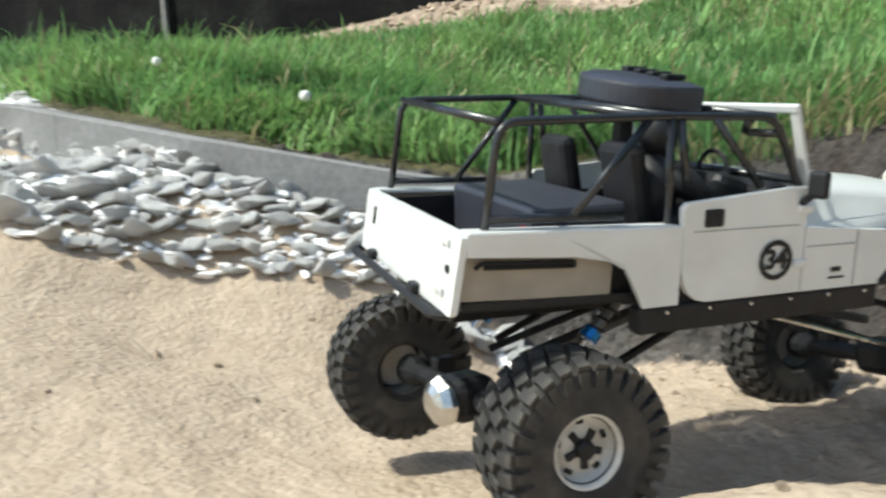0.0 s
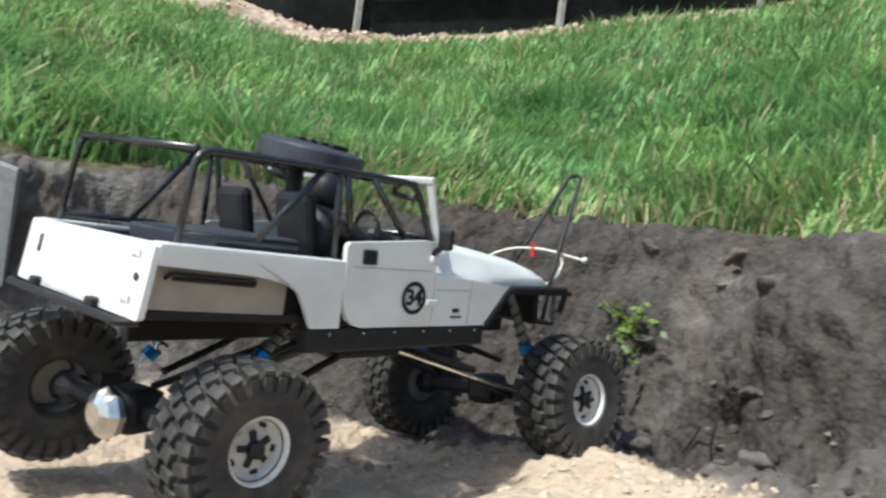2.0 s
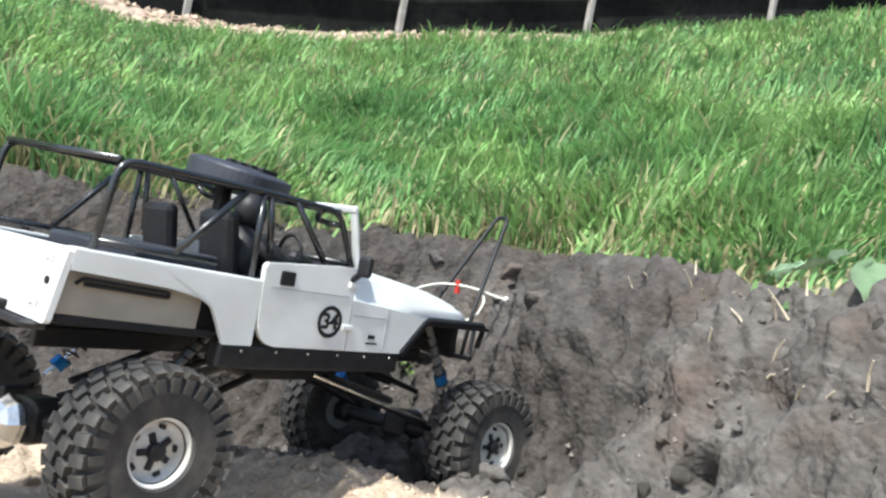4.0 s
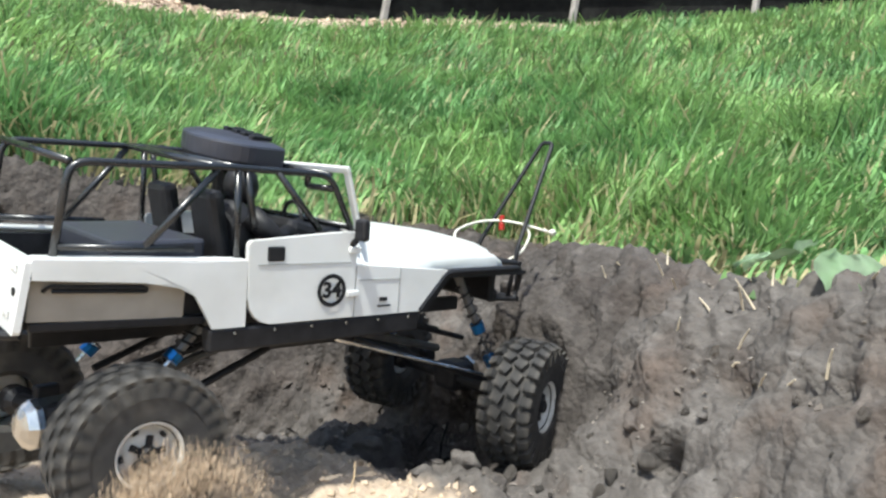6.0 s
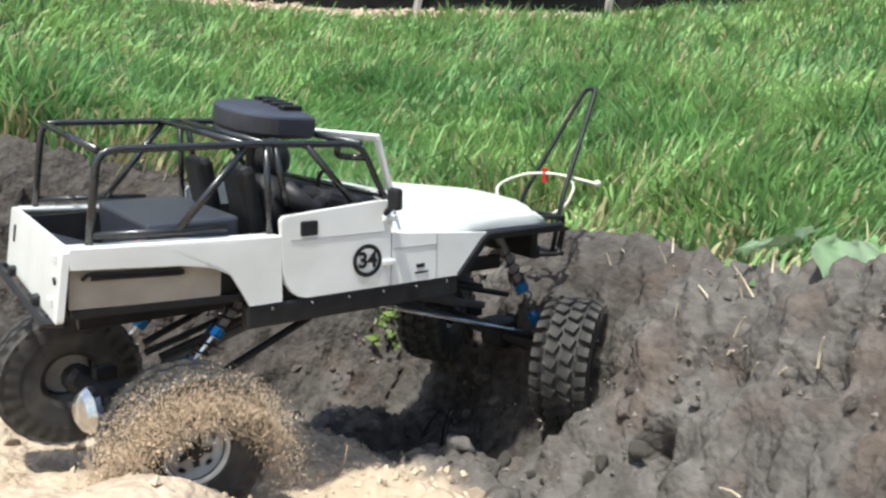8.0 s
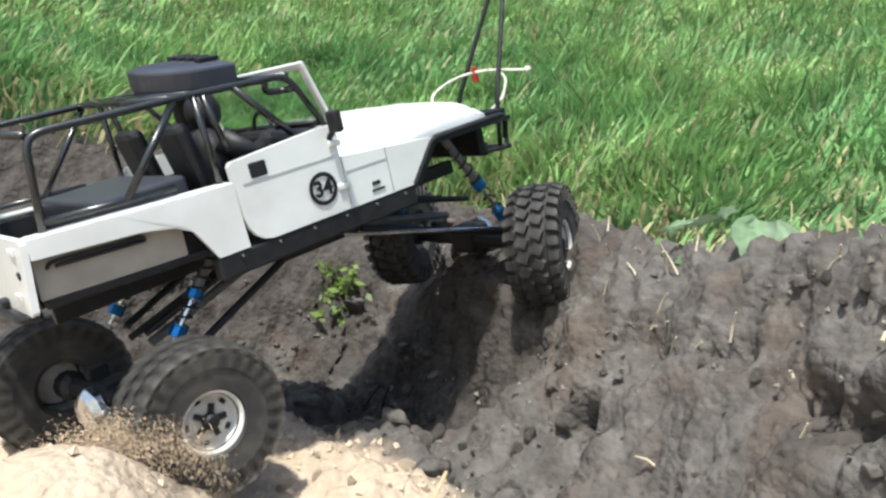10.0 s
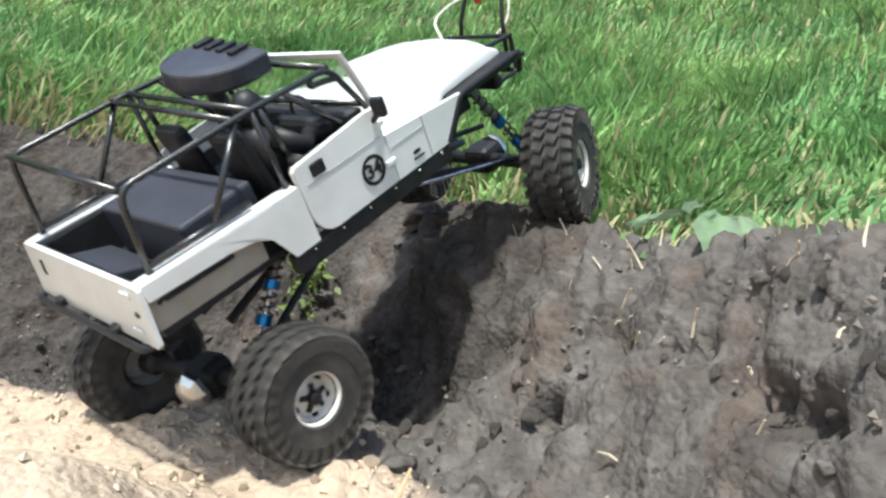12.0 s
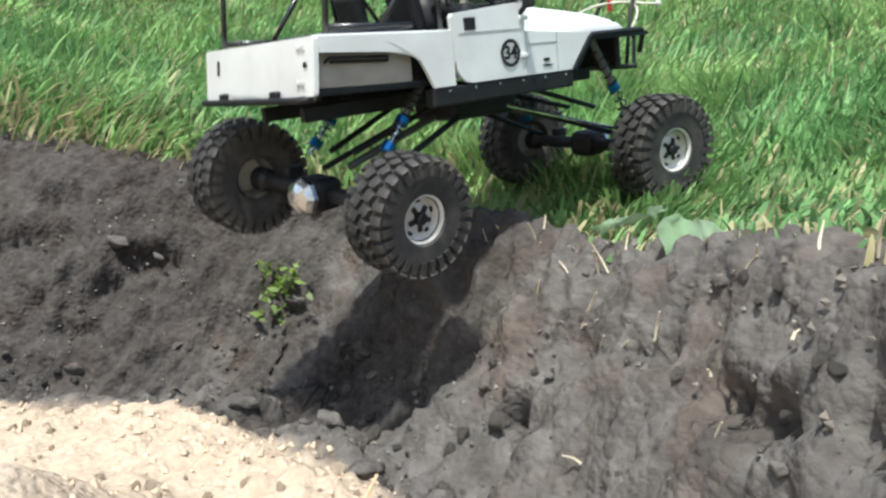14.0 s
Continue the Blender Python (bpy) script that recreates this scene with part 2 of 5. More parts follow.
def tube(bm, pts, r, seg=8):
    """A round bar through the points, with closed ends."""
    pts = [Vector(p) for p in pts]
    rings = []
    up = None
    for i, p in enumerate(pts):
        d = (pts[min(i + 1, len(pts) - 1)] - pts[max(i - 1, 0)]).normalized()
        if up is None:
            up = d.orthogonal().normalized()
        up = (up - d * up.dot(d)).normalized()
        side = d.cross(up)
        rr = r[i] if isinstance(r, (list, tuple)) else r
        rings.append([bm.verts.new(p + (up * math.cos(a) + side * math.sin(a)) * rr) for a in [2 * math.pi * k / seg for k in range(seg)]])
    for a, c in zip(rings, rings[1:]):
        for k in range(seg):
            bm.faces.new((a[k], a[(k + 1) % seg], c[(k + 1) % seg], c[k]))
    bm.faces.new(rings[0][::-1])
    bm.faces.new(rings[-1])


def bend(pts, r, n=4):
    """The same line with its corners rounded."""
    pts = [Vector(p) for p in pts]
    out = [pts[0]]
    for a, b, c in zip(pts, pts[1:], pts[2:]):
        u, v = (a - b), (c - b)
        k = min(r, u.length * 0.45, v.length * 0.45)
        p, q = b + u.normalized() * k, b + v.normalized() * k
        for i in range(n + 1):
            t = i / n
            out.append(p * (1 - t) ** 2 + b * 2 * t * (1 - t) + q * t * t)
    out.append(pts[-1])
    return out


def plate(bm, outline, y0, y1):
    """A plate in the x-z plane between two depths."""
    a = [bm.verts.new((x, y0, z)) for x, z in outline]
    c = [bm.verts.new((x, y1, z)) for x, z in outline]
    n = len(outline)
    bm.faces.new(a)
    bm.faces.new(c[::-1])
    for i in range(n):
        bm.faces.new((a[i], c[i], c[(i + 1) % n], a[(i + 1) % n]))


def lathe(bm, profile, seg=32, caps=True):
    """A turned body: profile of (along the axis, radius)."""
    rings = []
    for h, r in profile:
        rings.append([bm.verts.new((r * math.cos(2 * math.pi * k / seg), h, r * math.sin(2 * math.pi * k / seg))) for k in range(seg)])
    for a, c in zip(rings, rings[1:]):
        for k in range(seg):
            bm.faces.new((a[k], c[k], c[(k + 1) % seg], a[(k + 1) % seg]))
    if caps:
        bm.faces.new(rings[0])
        bm.faces.new(rings[-1][::-1])


def smoothstep(a, b, x):
    t = np.clip((x - a) / (b - a), 0, 1)
    return t * t * (3 - 2 * t)


# ---- the ground ----
LIP = [(-6.0, 4.6, 1.4), (-1.5, 1.85, 0.56), (-0.67, 1.215, 0.37), (-0.34, 1.005, 0.272), (-0.09, 0.955, 0.212), (0.065, 0.955, 0.178), (0.215, 0.99, 0.191), (0.372, 0.945, 0.197),
       (0.535, 0.81, 0.203), (0.687, 0.71, 0.208), (0.80, 0.63, 0.208), (0.815, 0.475, 0.207), (0.770, 0.312, 0.200), (0.72, 0.16, 0.21), (0.66, 0.04, 0.222), (0.53, -0.2, 0.255), (0.3, -0.9, 0.36), (0.0, -6.0, 0.5)]
SHORE = [(-6, 1.2), (-0.9, 0.84), (-0.45, 0.765), (-0.26, 0.785), (-0.14, 0.79), (0.0, 0.815), (0.20, 0.775), (0.34, 0.70), (0.45, 0.59), (0.528, 0.50), (0.556, 0.43), (0.566, 0.37), (0.580, 0.30), (0.588, 0.24), (0.582, 0.14), (0.55, 0.08), (0.50, -0.06), (0.40, -0.6), (0.2, -6)]


def along(line, x, y):
    """The signed distance from a line (positive on its left) and the line's height at the nearest place."""
    best = np.full(x.shape, 1e9)
    sign = np.ones(x.shape)
    h = np.zeros(x.shape)
    total = np.zeros(x.shape)
    for a, b in zip(line, line[1:]):
        dx, dy = b[0] - a[0], b[1] - a[1]
        t = np.clip(((x - a[0]) * dx + (y - a[1]) * dy) / (dx * dx + dy * dy), 0, 1)
        d = np.hypot(x - a[0] - t * dx, y - a[1] - t * dy)
        s = np.where(dx * (y - a[1]) - dy * (x - a[0]) > 0, 1.0, -1.0)
        better = d < best
        best = np.where(better, d, best)
        sign = np.where(better, s, sign)
        if len(a) > 2:
            w = 1 / (d * d + 1e-5) ** 2
            h += w * (a[2] + t * (b[2] - a[2]))
            total += w
    return best * sign, h / np.maximum(total, 1e-12)


def fractal(x, y, z, size, octaves=4):
    out = np.empty(x.size)
    for i, (a, b, c) in enumerate(zip(x.ravel(), y.ravel(), z.ravel())):
        out[i] = noise.fractal(Vector((a / size, b / size, c / size)), 1.0, 2.0, octaves)
    return out.reshape(x.shape)


def lumps(x, y, z, size, where):
    """One at the middle of each rounded cell, nothing at its edge; only where it is wanted."""
    out = np.zeros(x.size)
    w = where.ravel()
    for i, (a, b, c) in enumerate(zip(x.ravel(), y.ravel(), z.ravel())):
        if w[i] > 0.02:
            dist, _ = noise.voronoi(Vector((a / size, b / size, c / size)))
            out[i] = max(0.0, 1 - 1.35 * dist[0] * dist[0])
    return out.reshape(x.shape)


def sand_height(x, y):
    z = -0.032 + 0.15 * smoothstep(0.08, -0.55, x) * smoothstep(0.2, 0.75, y) + 0.05 * smoothstep(0.35, 0.62, x) * smoothstep(0.62, 0.45, y)
    z = z + 0.12 * smoothstep(0.66, 0.90, y) * smoothstep(0.12, -0.12, x)
    kerb = 0.905 + 0.9 * np.clip(-x - 0.12, 0, 5) ** 1.55 - y
    z = z + 0.030 * smoothstep(0.17, 0.03, kerb) * smoothstep(-0.03, -0.005, kerb) * smoothstep(0.10, -0.08, x)
    # the ridge of sand on the near side of the track, heaped up where the wheel digs
    z = z + 0.064 * smoothstep(0.44, 0.27, y) * smoothstep(-0.15, 0.15, x) * (1 - 0.82 * smoothstep(0.37, 0.50, x))
    z = z + 0.026 * np.exp(-((x - 0.368) ** 2 + (y - 0.235) ** 2) / 0.045 ** 2)
    return z


def ground_height(x, y):
    """Height of the ground before the fine relief, and the plan distance from the bank's edge."""
    d, zl = along(LIP, x, y)
    zs = sand_height(x, y)
    w = 0.06 + 0.055 * smoothstep(0.1, 0.5, x) * smoothstep(0.1, 0.28, y) + 0.02 * smoothstep(0.1, 0.5, x)
    s = np.clip((d + w) / w, 0, 1)
    bank = zs + (zl - zs) * (0.25 * s + 0.75 * smoothstep(0, 1, s))
    lawn = zl + 0.30 * np.clip(d, 0, 3.2) + 0.03 * np.clip(d - 3.2, 0, 8) + 0.20 * np.clip(x - 0.8, 0, 4) * smoothstep(0, 0.5, d)
    return np.where(d > 0, lawn, bank), d


def grid_axis(lo, hi, step, far):
    core = np.arange(lo, hi, step)
    out, g = [], step
    p = hi
    while p < far:
        g *= 1.16
        p += g
        out.append(p)
    left, g, p = [], step, lo
    while p > -far:
        g *= 1.16
        p -= g
        left.append(p)
    return np.array(left[::-1] + list(core) + out)


def build_ground():
    xs, ys = grid_axis(-0.60, 0.90, 0.0036, 60), grid_axis(-0.03, 1.04, 0.0036, 60)
    x, y = np.meshgrid(xs, ys)
    z, d = ground_height(x, y)
    shore, _ = along(SHORE, x, y)
    near = smoothstep(3.0, 1.2, np.hypot(x - 0.3, y - 0.5))
    f1 = fractal(x, y, z, 0.09, 5)
    f2 = fractal(x + 7, y, z, 0.020, 3)
    f3 = fractal(x, y + 5, z, 0.25, 3)
    soil = smoothstep(-0.008, 0.016, shore + 0.010 * f2 + 0.012 * f1)
    kerb_y = 0.905 + 0.9 * np.clip(-x - 0.12, 0, 5) ** 1.55
    soil = soil * (1 - smoothstep(0.16, 0.11, x) * smoothstep(0.0, -0.012, y - kerb_y))
    turf = smoothstep(0.01, 0.05, d + 0.015 * f1)
    bare = soil * (1 - turf) * near * (1 - smoothstep(0.18, 0.12, x) * smoothstep(0.05, 0.02, np.abs(y - kerb_y)))
    # damp churned soil with the pit's shade painted in, plus scattered dark patches
    damp_shade = np.maximum(smoothstep(0.075, 0.03, np.hypot(x - 0.69, (y - 0.44) * 0.7) + 0.03 * f1), smoothstep(0.10, 0.30, f3 + 0.5 * f1) * 0.6)
    damp_shade = np.maximum(damp_shade, 0.8 * smoothstep(0.085, 0.03, np.hypot(x - 0.595, (y - 0.70) * 0.8) + 0.03 * f1))
    damp_shade = np.maximum(damp_shade, 0.72 * smoothstep(0.57, 0.66, y + 0.04 * f1) * smoothstep(0.22, 0.36, x + 0.05 * f3))
    # the truck's shade on the bank, painted in over darker soil
    damp_shade = np.maximum(damp_shade, 0.75 * smoothstep(0.125, 0.05, np.hypot(x - 0.705, (y - 0.40) * 0.85) + 0.04 * f1))
    grit = (1 - soil) * near
    calm = 0.30 + 0.70 * smoothstep(0.05, 0.30, x)
    # ruts and churned crumbs at the sand's edge
    edge = np.exp(-((shore + 0.03) / 0.04) ** 2) * smoothstep(0.1, 0.4, x)
    z = z + grit * (0.016 * f3 + 0.004 * f1 * (0.4 + 0.6 * calm)) + near * edge * (0.002 + 0.005 * f1)
    for cx, cy, r, depth in ((0.640, 0.195, 0.020, 0.034), (0.655, 0.405, 0.038, 0.040), (0.690, 0.325, 0.042, 0.050), (0.610, 0.42, 0.034, 0.024), (0.664, 0.46, 0.03, 0.02), (0.60, 0.11, 0.02, 0.015)):
        z = z - depth * np.exp(-(((x - cx) ** 2 + (y - cy) ** 2) / r ** 2) ** 2)
    # lumps: rounded cells at two sizes, pushed out along the surface's normal
    big = lumps(x, y, z, 0.050, near)
    small = lumps(x + 5, y, z, 0.019, near)
    tiny = lumps(x, y + 3, z, 0.0085, np.minimum(near, edge + bare))
    lumpy = smoothstep(-0.25, 0.45, fractal(x + 3, y + 9, z, 0.16, 2))
    push = bare * (0.013 * f1 + 0.009 * (big - 0.45) * lumpy + (0.004 + 0.010 * lumpy) * (small - 0.45) + (0.005 + 0.004 * lumpy) * (tiny - 0.4) + 0.006 * f2)
    for cx, cy, cz, across, tall, depth in ((0.632, 0.056, 0.142, 0.018, 0.0085, 0.034), (0.615, 0.028, 0.143, 0.018, 0.0100, 0.040), (0.590, -0.018, 0.148, 0.012, 0.008, 0.024), (0.657, 0.208, 0.083, 0.013, 0.011, 0.030), (0.690, 0.182, 0.138, 0.014, 0.007, 0.018), (0.699, 0.466, 0.036, 0.026, 0.018, 0.024), (0.590, 0.700, 0.096, 0.036, 0.016, 0.024), (0.50, 0.755, 0.10, 0.03, 0.02, 0.02), (0.66, 0.12, 0.150, 0.020, 0.007, 0.016), (0.69, 0.31, 0.10, 0.026, 0.009, 0.018)):
        push = push - depth * np.exp(-(((x - cx) ** 2 + (y - cy) ** 2) / across ** 2 + ((z + 0.010 * f1 - cz) / tall) ** 2) ** 2)
    push = push + grit * calm * (0.0026 * f2 + 0.0048 * (small - 0.4) * smoothstep(-0.2, 0.3, f1)) + grit * edge * (0.007 * (small - 0.3) + 0.003 * (tiny - 0.3)) + turf * near * 0.01 * f1
    push = push + bare * 0.014 * np.exp(-(((x - 0.760) / 0.045) ** 2 + ((y - 0.36) / 0.105) ** 2) ** 3)
    gy, gx = np.gradient(z, ys, xs)
    size = np.sqrt(1 + gx * gx + gy * gy)
    px, py, z = x - push * gx / size, y - push * gy / size, z + push / size
    n, m = len(xs), len(ys)
    me = bpy.data.meshes.new("ground")
    idx = np.arange(n * m).reshape(m, n)
    quads = np.stack([idx[:-1, :-1], idx[:-1, 1:], idx[1:, 1:], idx[1:, :-1]], -1).reshape(-1, 4)
    me.vertices.add(n * m)
    me.vertices.foreach_set("co", np.stack([px, py, z], -1).astype(np.float32).ravel())
    me.loops.add(quads.size)
    me.loops.foreach_set("vertex_index", quads.ravel().astype(np.int32))
    me.polygons.add(len(quads))
    me.polygons.foreach_set("loop_start", np.arange(0, quads.size, 4, dtype=np.int32))
    me.polygons.foreach_set("use_smooth", np.ones(len(quads), dtype=bool))
    me.update()
    for name, values in (("sand", 1 - soil), ("turf", turf), ("damp_shade", damp_shade)):
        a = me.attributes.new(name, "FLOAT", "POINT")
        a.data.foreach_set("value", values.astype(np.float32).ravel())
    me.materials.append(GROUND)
    ob = tagged(new("ground", me), "churned pale sand below a dark crumbling soil bank and sloping lawn", "ground", kind="structure")
    return xs, ys, z


GX, GY, GZ = build_ground()


def on_ground(x, y):
    """The height of the built ground at a place."""
    i = int(np.clip(np.searchsorted(GX, x) - 1, 0, len(GX) - 2))
    j = int(np.clip(np.searchsorted(GY, y) - 1, 0, len(GY) - 2))
    u, v = (x - GX[i]) / (GX[i + 1] - GX[i]), (y - GY[j]) / (GY[j + 1] - GY[j])
    return float(GZ[j, i] * (1 - u) * (1 - v) + GZ[j, i + 1] * u * (1 - v) + GZ[j + 1, i] * (1 - u) * v + GZ[j + 1, i + 1] * u * v)


# ---- concrete edging ----
def build_kerb():
    line = [(-6.0, 4.55, 1.40), (-1.5, 1.80, 0.565), (-0.67, 1.175, 0.375), (-0.55, 1.085, 0.340), (-0.34, 0.972, 0.280), (-0.20, 0.930, 0.245), (-0.09, 0.915, 0.216), (0.07, 0.908, 0.178)]
    cuts = [(0, 3), (3, 7)]
    for a, b in cuts:
        pts = [Vector(p) for p in line[a:b + 1]]
        fine = bend(pts, 0.10, 5)
        bm = bmesh.new()
        rings = []
        for i, p in enumerate(fine):
            d = fine[min(i + 1, len(fine) - 1)] - fine[max(i - 1, 0)]
            d.z = 0
            d.normalize()
            side = Vector((-d.y, d.x, 0))
            prof = [(0, -0.135), (0, -0.004), (0.004, 0), (0.036, 0), (0.040, -0.004), (0.040, -0.135)]
            rings.append([bm.verts.new(p + side * u + Vector((0, 0, v)) + (d * (-0.0015) if i == len(fine) - 1 and b == 3 else Vector((0, 0, 0)))) for u, v in prof])
        for q, r in zip(rings, rings[1:]):
            for k in range(6):
                bm.faces.new((q[k], q[(k + 1) % 6], r[(k + 1) % 6], r[k]))
        bm.faces.new(rings[0])
        bm.faces.new(rings[-1][::-1])
        thing("kerb", bm, CONCRETE, "curved grey concrete edging stone between gravel and lawn", "kerb", kind="structure")


build_kerb()


# ---- the toy truck ----
HALF = 0.0895
TRUCK_SIZE = 0.92


def tyre_mesh():
    bm = bmesh.new()
    w = 0.0205
    prof = [(-0.0150, 0.0190), (-w, 0.0235), (-w - 0.001, 0.038), (-w + 0.001, 0.046), (-0.016, 0.0500), (0, 0.0508), (0.016, 0.0500), (w - 0.001, 0.046), (w + 0.001, 0.038), (w, 0.0235), (0.0150, 0.0190)]
    lathe(bm, prof, 48, caps=False)
    return mesh_of("tyre", bm, RUBBER)


LUGS = 27


def lug_mesh(outer):
    """One tread block, the outer ones with a knob down the sidewall."""
    bm = bmesh.new()
    if outer:
        box(bm, (0, 0, 0), (0.0072, 0.0088, 0.0058), Matrix.Rotation(0.45, 3, "X"))
        box(bm, (0, -0.0036, -0.0078), (0.0056, 0.0022, 0.0098))
    else:
        box(bm, (0, 0, 0), (0.0082, 0.0092, 0.0056), Matrix.Rotation(-0.4, 3, "Z"))
    return mesh_of("tread_lug", bm, RUBBER)


def lug_places():
    for i in range(LUGS):
        for outer, y, off, flip in ((False, -0.0062, 0.0, False), (False, 0.0062, 0.5, True), (True, -0.0178, 0.5, False), (True, 0.0178, 0.0, True)):
            a = 2 * math.pi * (i + off) / LUGS
            m = Matrix.Rotation(a, 4, "Y") @ Matrix.Translation((0, y, 0.0506 if outer else 0.0523))
            yield outer, m @ Matrix.Rotation(math.pi if flip else 0, 4, "Z")


def rim_mesh():
    bm = bmesh.new()
    prof = [(0.0150, 0.0170), (0.0165, 0.0198), (0.0150, 0.0202), (-0.0150, 0.0202), (-0.0185, 0.0200), (-0.0192, 0.0188), (-0.0180, 0.0176), (-0.0120, 0.0168), (-0.0092, 0.0150), (-0.0100, 0.0128), (-0.0118, 0.0108), (-0.0122, 0.0060), (-0.0122, 0.0004)]
    lathe(bm, prof, 40, caps=False)
    lathe(bm, [(-0.0090, 0.0148), (-0.0090, 0.0004)], 24, caps=False)
    return mesh_of("rim", bm, RIM, True)


def hub_mesh():
    bm = bmesh.new()
    lathe(bm, [(-0.0120, 0.0052), (-0.0165, 0.0050), (-0.0178, 0.0036), (-0.0178, 0.0006)], 12)
    return mesh_of("hub", bm, BLACK)


def spoke_mesh(length, width):
    bm = bmesh.new()
    box(bm, (0, 0, 0), (length, 0.0024, width), bevel=0.0004)
    return mesh_of("hub_spoke", bm, BLACK)


def build_wheel(truck, name, tyre, rim, hub, lugs, spokes, right, size):
    e = new(name)
    e.parent = truck
    e.empty_display_size = 0.02
    for n, me, k in (("tyre", tyre, 1.0), ("rim", rim, 1.14), ("hub_cap", hub, 1.14)):
        o = new(n, me)
        o.parent = e
        o.scale = (size * k, 1, size * k)
        if not right:
            o.rotation_euler = (0, 0, math.pi)
    for k in range(5):
        for n, me, r, y, half in (("hub_spoke", spokes[0], 0.0066, -0.0128, 0.0), ("rim_slot", spokes[1], 0.0136, -0.0104, 0.5)):
            o = new(n, me)
            o.parent = e
            m = Matrix.Rotation(2 * math.pi * (k + half) / 5, 4, "Y") @ Matrix.Translation((r * 1.14 * size, y, 0))
            o.matrix_basis = m if right else Matrix.Rotation(math.pi, 4, "Z") @ m
    for outer, m in lug_places():
        o = new("tread_lug", lugs[outer])
        o.parent = e
        o.matrix_basis = Matrix.Diagonal((size, 1, size, 1)) @ m
    return e


def build_tub(truck):
    """The white side panels, tailgate, floor and rails."""
    arch = [(-0.0570, 0.1612), (-0.0570, 0.1722), (-0.010, 0.1700), (0.030, 0.1684), (0.0626, 0.1688), (0.0626, 0.1272), (0.0412, 0.1272), (0.0345, 0.1400), (0.0300, 0.1480), (0.0262, 0.1524), (0.0205, 0.1552), (0.000, 0.1575), (-0.044, 0.1604)]
    for s, tag in ((-1, "right"), (1, "left")):
        bm = bmesh.new()
        plate(bm, arch, s * HALF, s * (HALF - 0.003))
        bmesh.ops.triangulate(bm, faces=[f for f in bm.faces if len(f.verts) > 4])
        part("side_panel", bm, WHITE, truck, "white bed side panel with a cut wheel arch")
        bm = bmesh.new()
        box(bm, (0.003, s * (HALF - 0.0063), 0.1698), (0.1185, 0.012, 0.003), Matrix.Rotation(0.030, 3, "Y"), bevel=0.001)
        part("bed_rail", bm, WHITE, truck)
        bm = bmesh.new()
        box(bm, (0.045, s * (HALF - 0.0145), 0.1505), (0.200, 0.002, 0.0335))
        part("bed_liner", bm, BLACK, truck)
        bm = bmesh.new()
        box(bm, (-0.015, s * (HALF - 0.010), 0.1470), (0.084, 0.003, 0.0235), Matrix.Rotation(0.05, 3, "Y"), bevel=0.0008)
        part("inner_arch_panel", bm, INNER, truck, "beige-grey panel inside the wheel arch")
        bm = bmesh.new()
        tube(bm, bend([(-0.050, s * (HALF - 0.007), 0.1540), (-0.048, s * (HALF - 0.004), 0.1572), (0.002, s * (HALF - 0.004), 0.1545), (0.004, s * (HALF - 0.007), 0.1515), (-0.046, s * (HALF - 0.006), 0.1542)], 0.003), 0.0012, 6)
        part("arch_bar", bm, BLACK, truck)
        bm = bmesh.new()
        box(bm, (-0.008, s * (HALF - 0.012), 0.1330), (0.096, 0.008, 0.005), Matrix.Rotation(0.03, 3, "Y"), bevel=0.0008)
        part("chassis_rail_cover", bm, BLACK, truck)
    bm = bmesh.new()
    plate(bm, [(-0.0893, 0.1345), (-0.0893, 0.1705), (-0.0875, 0.1725), (0.0875, 0.1725), (0.0893, 0.1705), (0.0893, 0.1345), (0.0878, 0.1328), (0.060, 0.1328), (0.058, 0.1360), (0.046, 0.1360), (0.044, 0.1328), (-0.026, 0.1328), (-0.028, 0.1360), (-0.044, 0.1360), (-0.046, 0.1328), (-0.0878, 0.1328)], -0.0018, 0.0018)
    bmesh.ops.triangulate(bm, faces=[f for f in bm.faces if len(f.verts) > 4])
    bmesh.ops.rotate(bm, verts=bm.verts, cent=(0, 0, 0), matrix=Matrix.Rotation(math.pi / 2, 3, "Z"))
    bmesh.ops.translate(bm, verts=bm.verts, vec=(-0.0578, 0, 0))
    for v in bm.verts:
        v.co.x -= 0.15 * (0.1725 - v.co.z)
    gate = part("tailgate", bm, WHITE, truck, "white tailgate with small black fittings")
    bm = bmesh.new()
    box(bm, (-0.0622, 0.064, 0.158), (0.0012, 0.0035, 0.0115), Matrix.Rotation(0.15, 3, "Y"), bevel=0.0004)
    part("slot", bm, BLACK, gate)
    for yy, zz in ((-0.078, 0.166), (-0.078, 0.142)):
        bm = bmesh.new()
        box(bm, (-0.0603 - 0.15 * (0.1725 - zz), yy + 0.006, zz), (0.0014, 0.010, 0.003), bevel=0.0005)
        for k in (-0.004, 0.004):
            box(bm, (-0.0606 - 0.15 * (0.1725 - zz), yy + 0.006 + k, zz), (0.0016, 0.002, 0.0042), bevel=0.0004)
        part("hinge", bm, WHITE, gate)
    for yy in (0.052, -0.036):
        bm = bmesh.new()
        box(bm, (-0.0655, yy, 0.1345), (0.008, 0.011, 0.006), bevel=0.0015)
        part("stop_block", bm, BLACK, gate)
    bm = bmesh.new()
    lathe(bm, [(0, 0.0022), (-0.001, 0.0022)], 10)
    bmesh.ops.rotate(bm, verts=bm.verts, cent=(0, 0, 0), matrix=Matrix.Rotation(-math.pi / 2, 3, "Z"))
    bmesh.ops.translate(bm, verts=bm.verts, vec=(-0.0625, -0.078, 0.154))
    part("tail_lamp_socket", bm, BLACK, gate)
    bm = bmesh.new()
    box(bm, (-0.0535, 0, 0.1525), (0.002, 0.146, 0.0335))
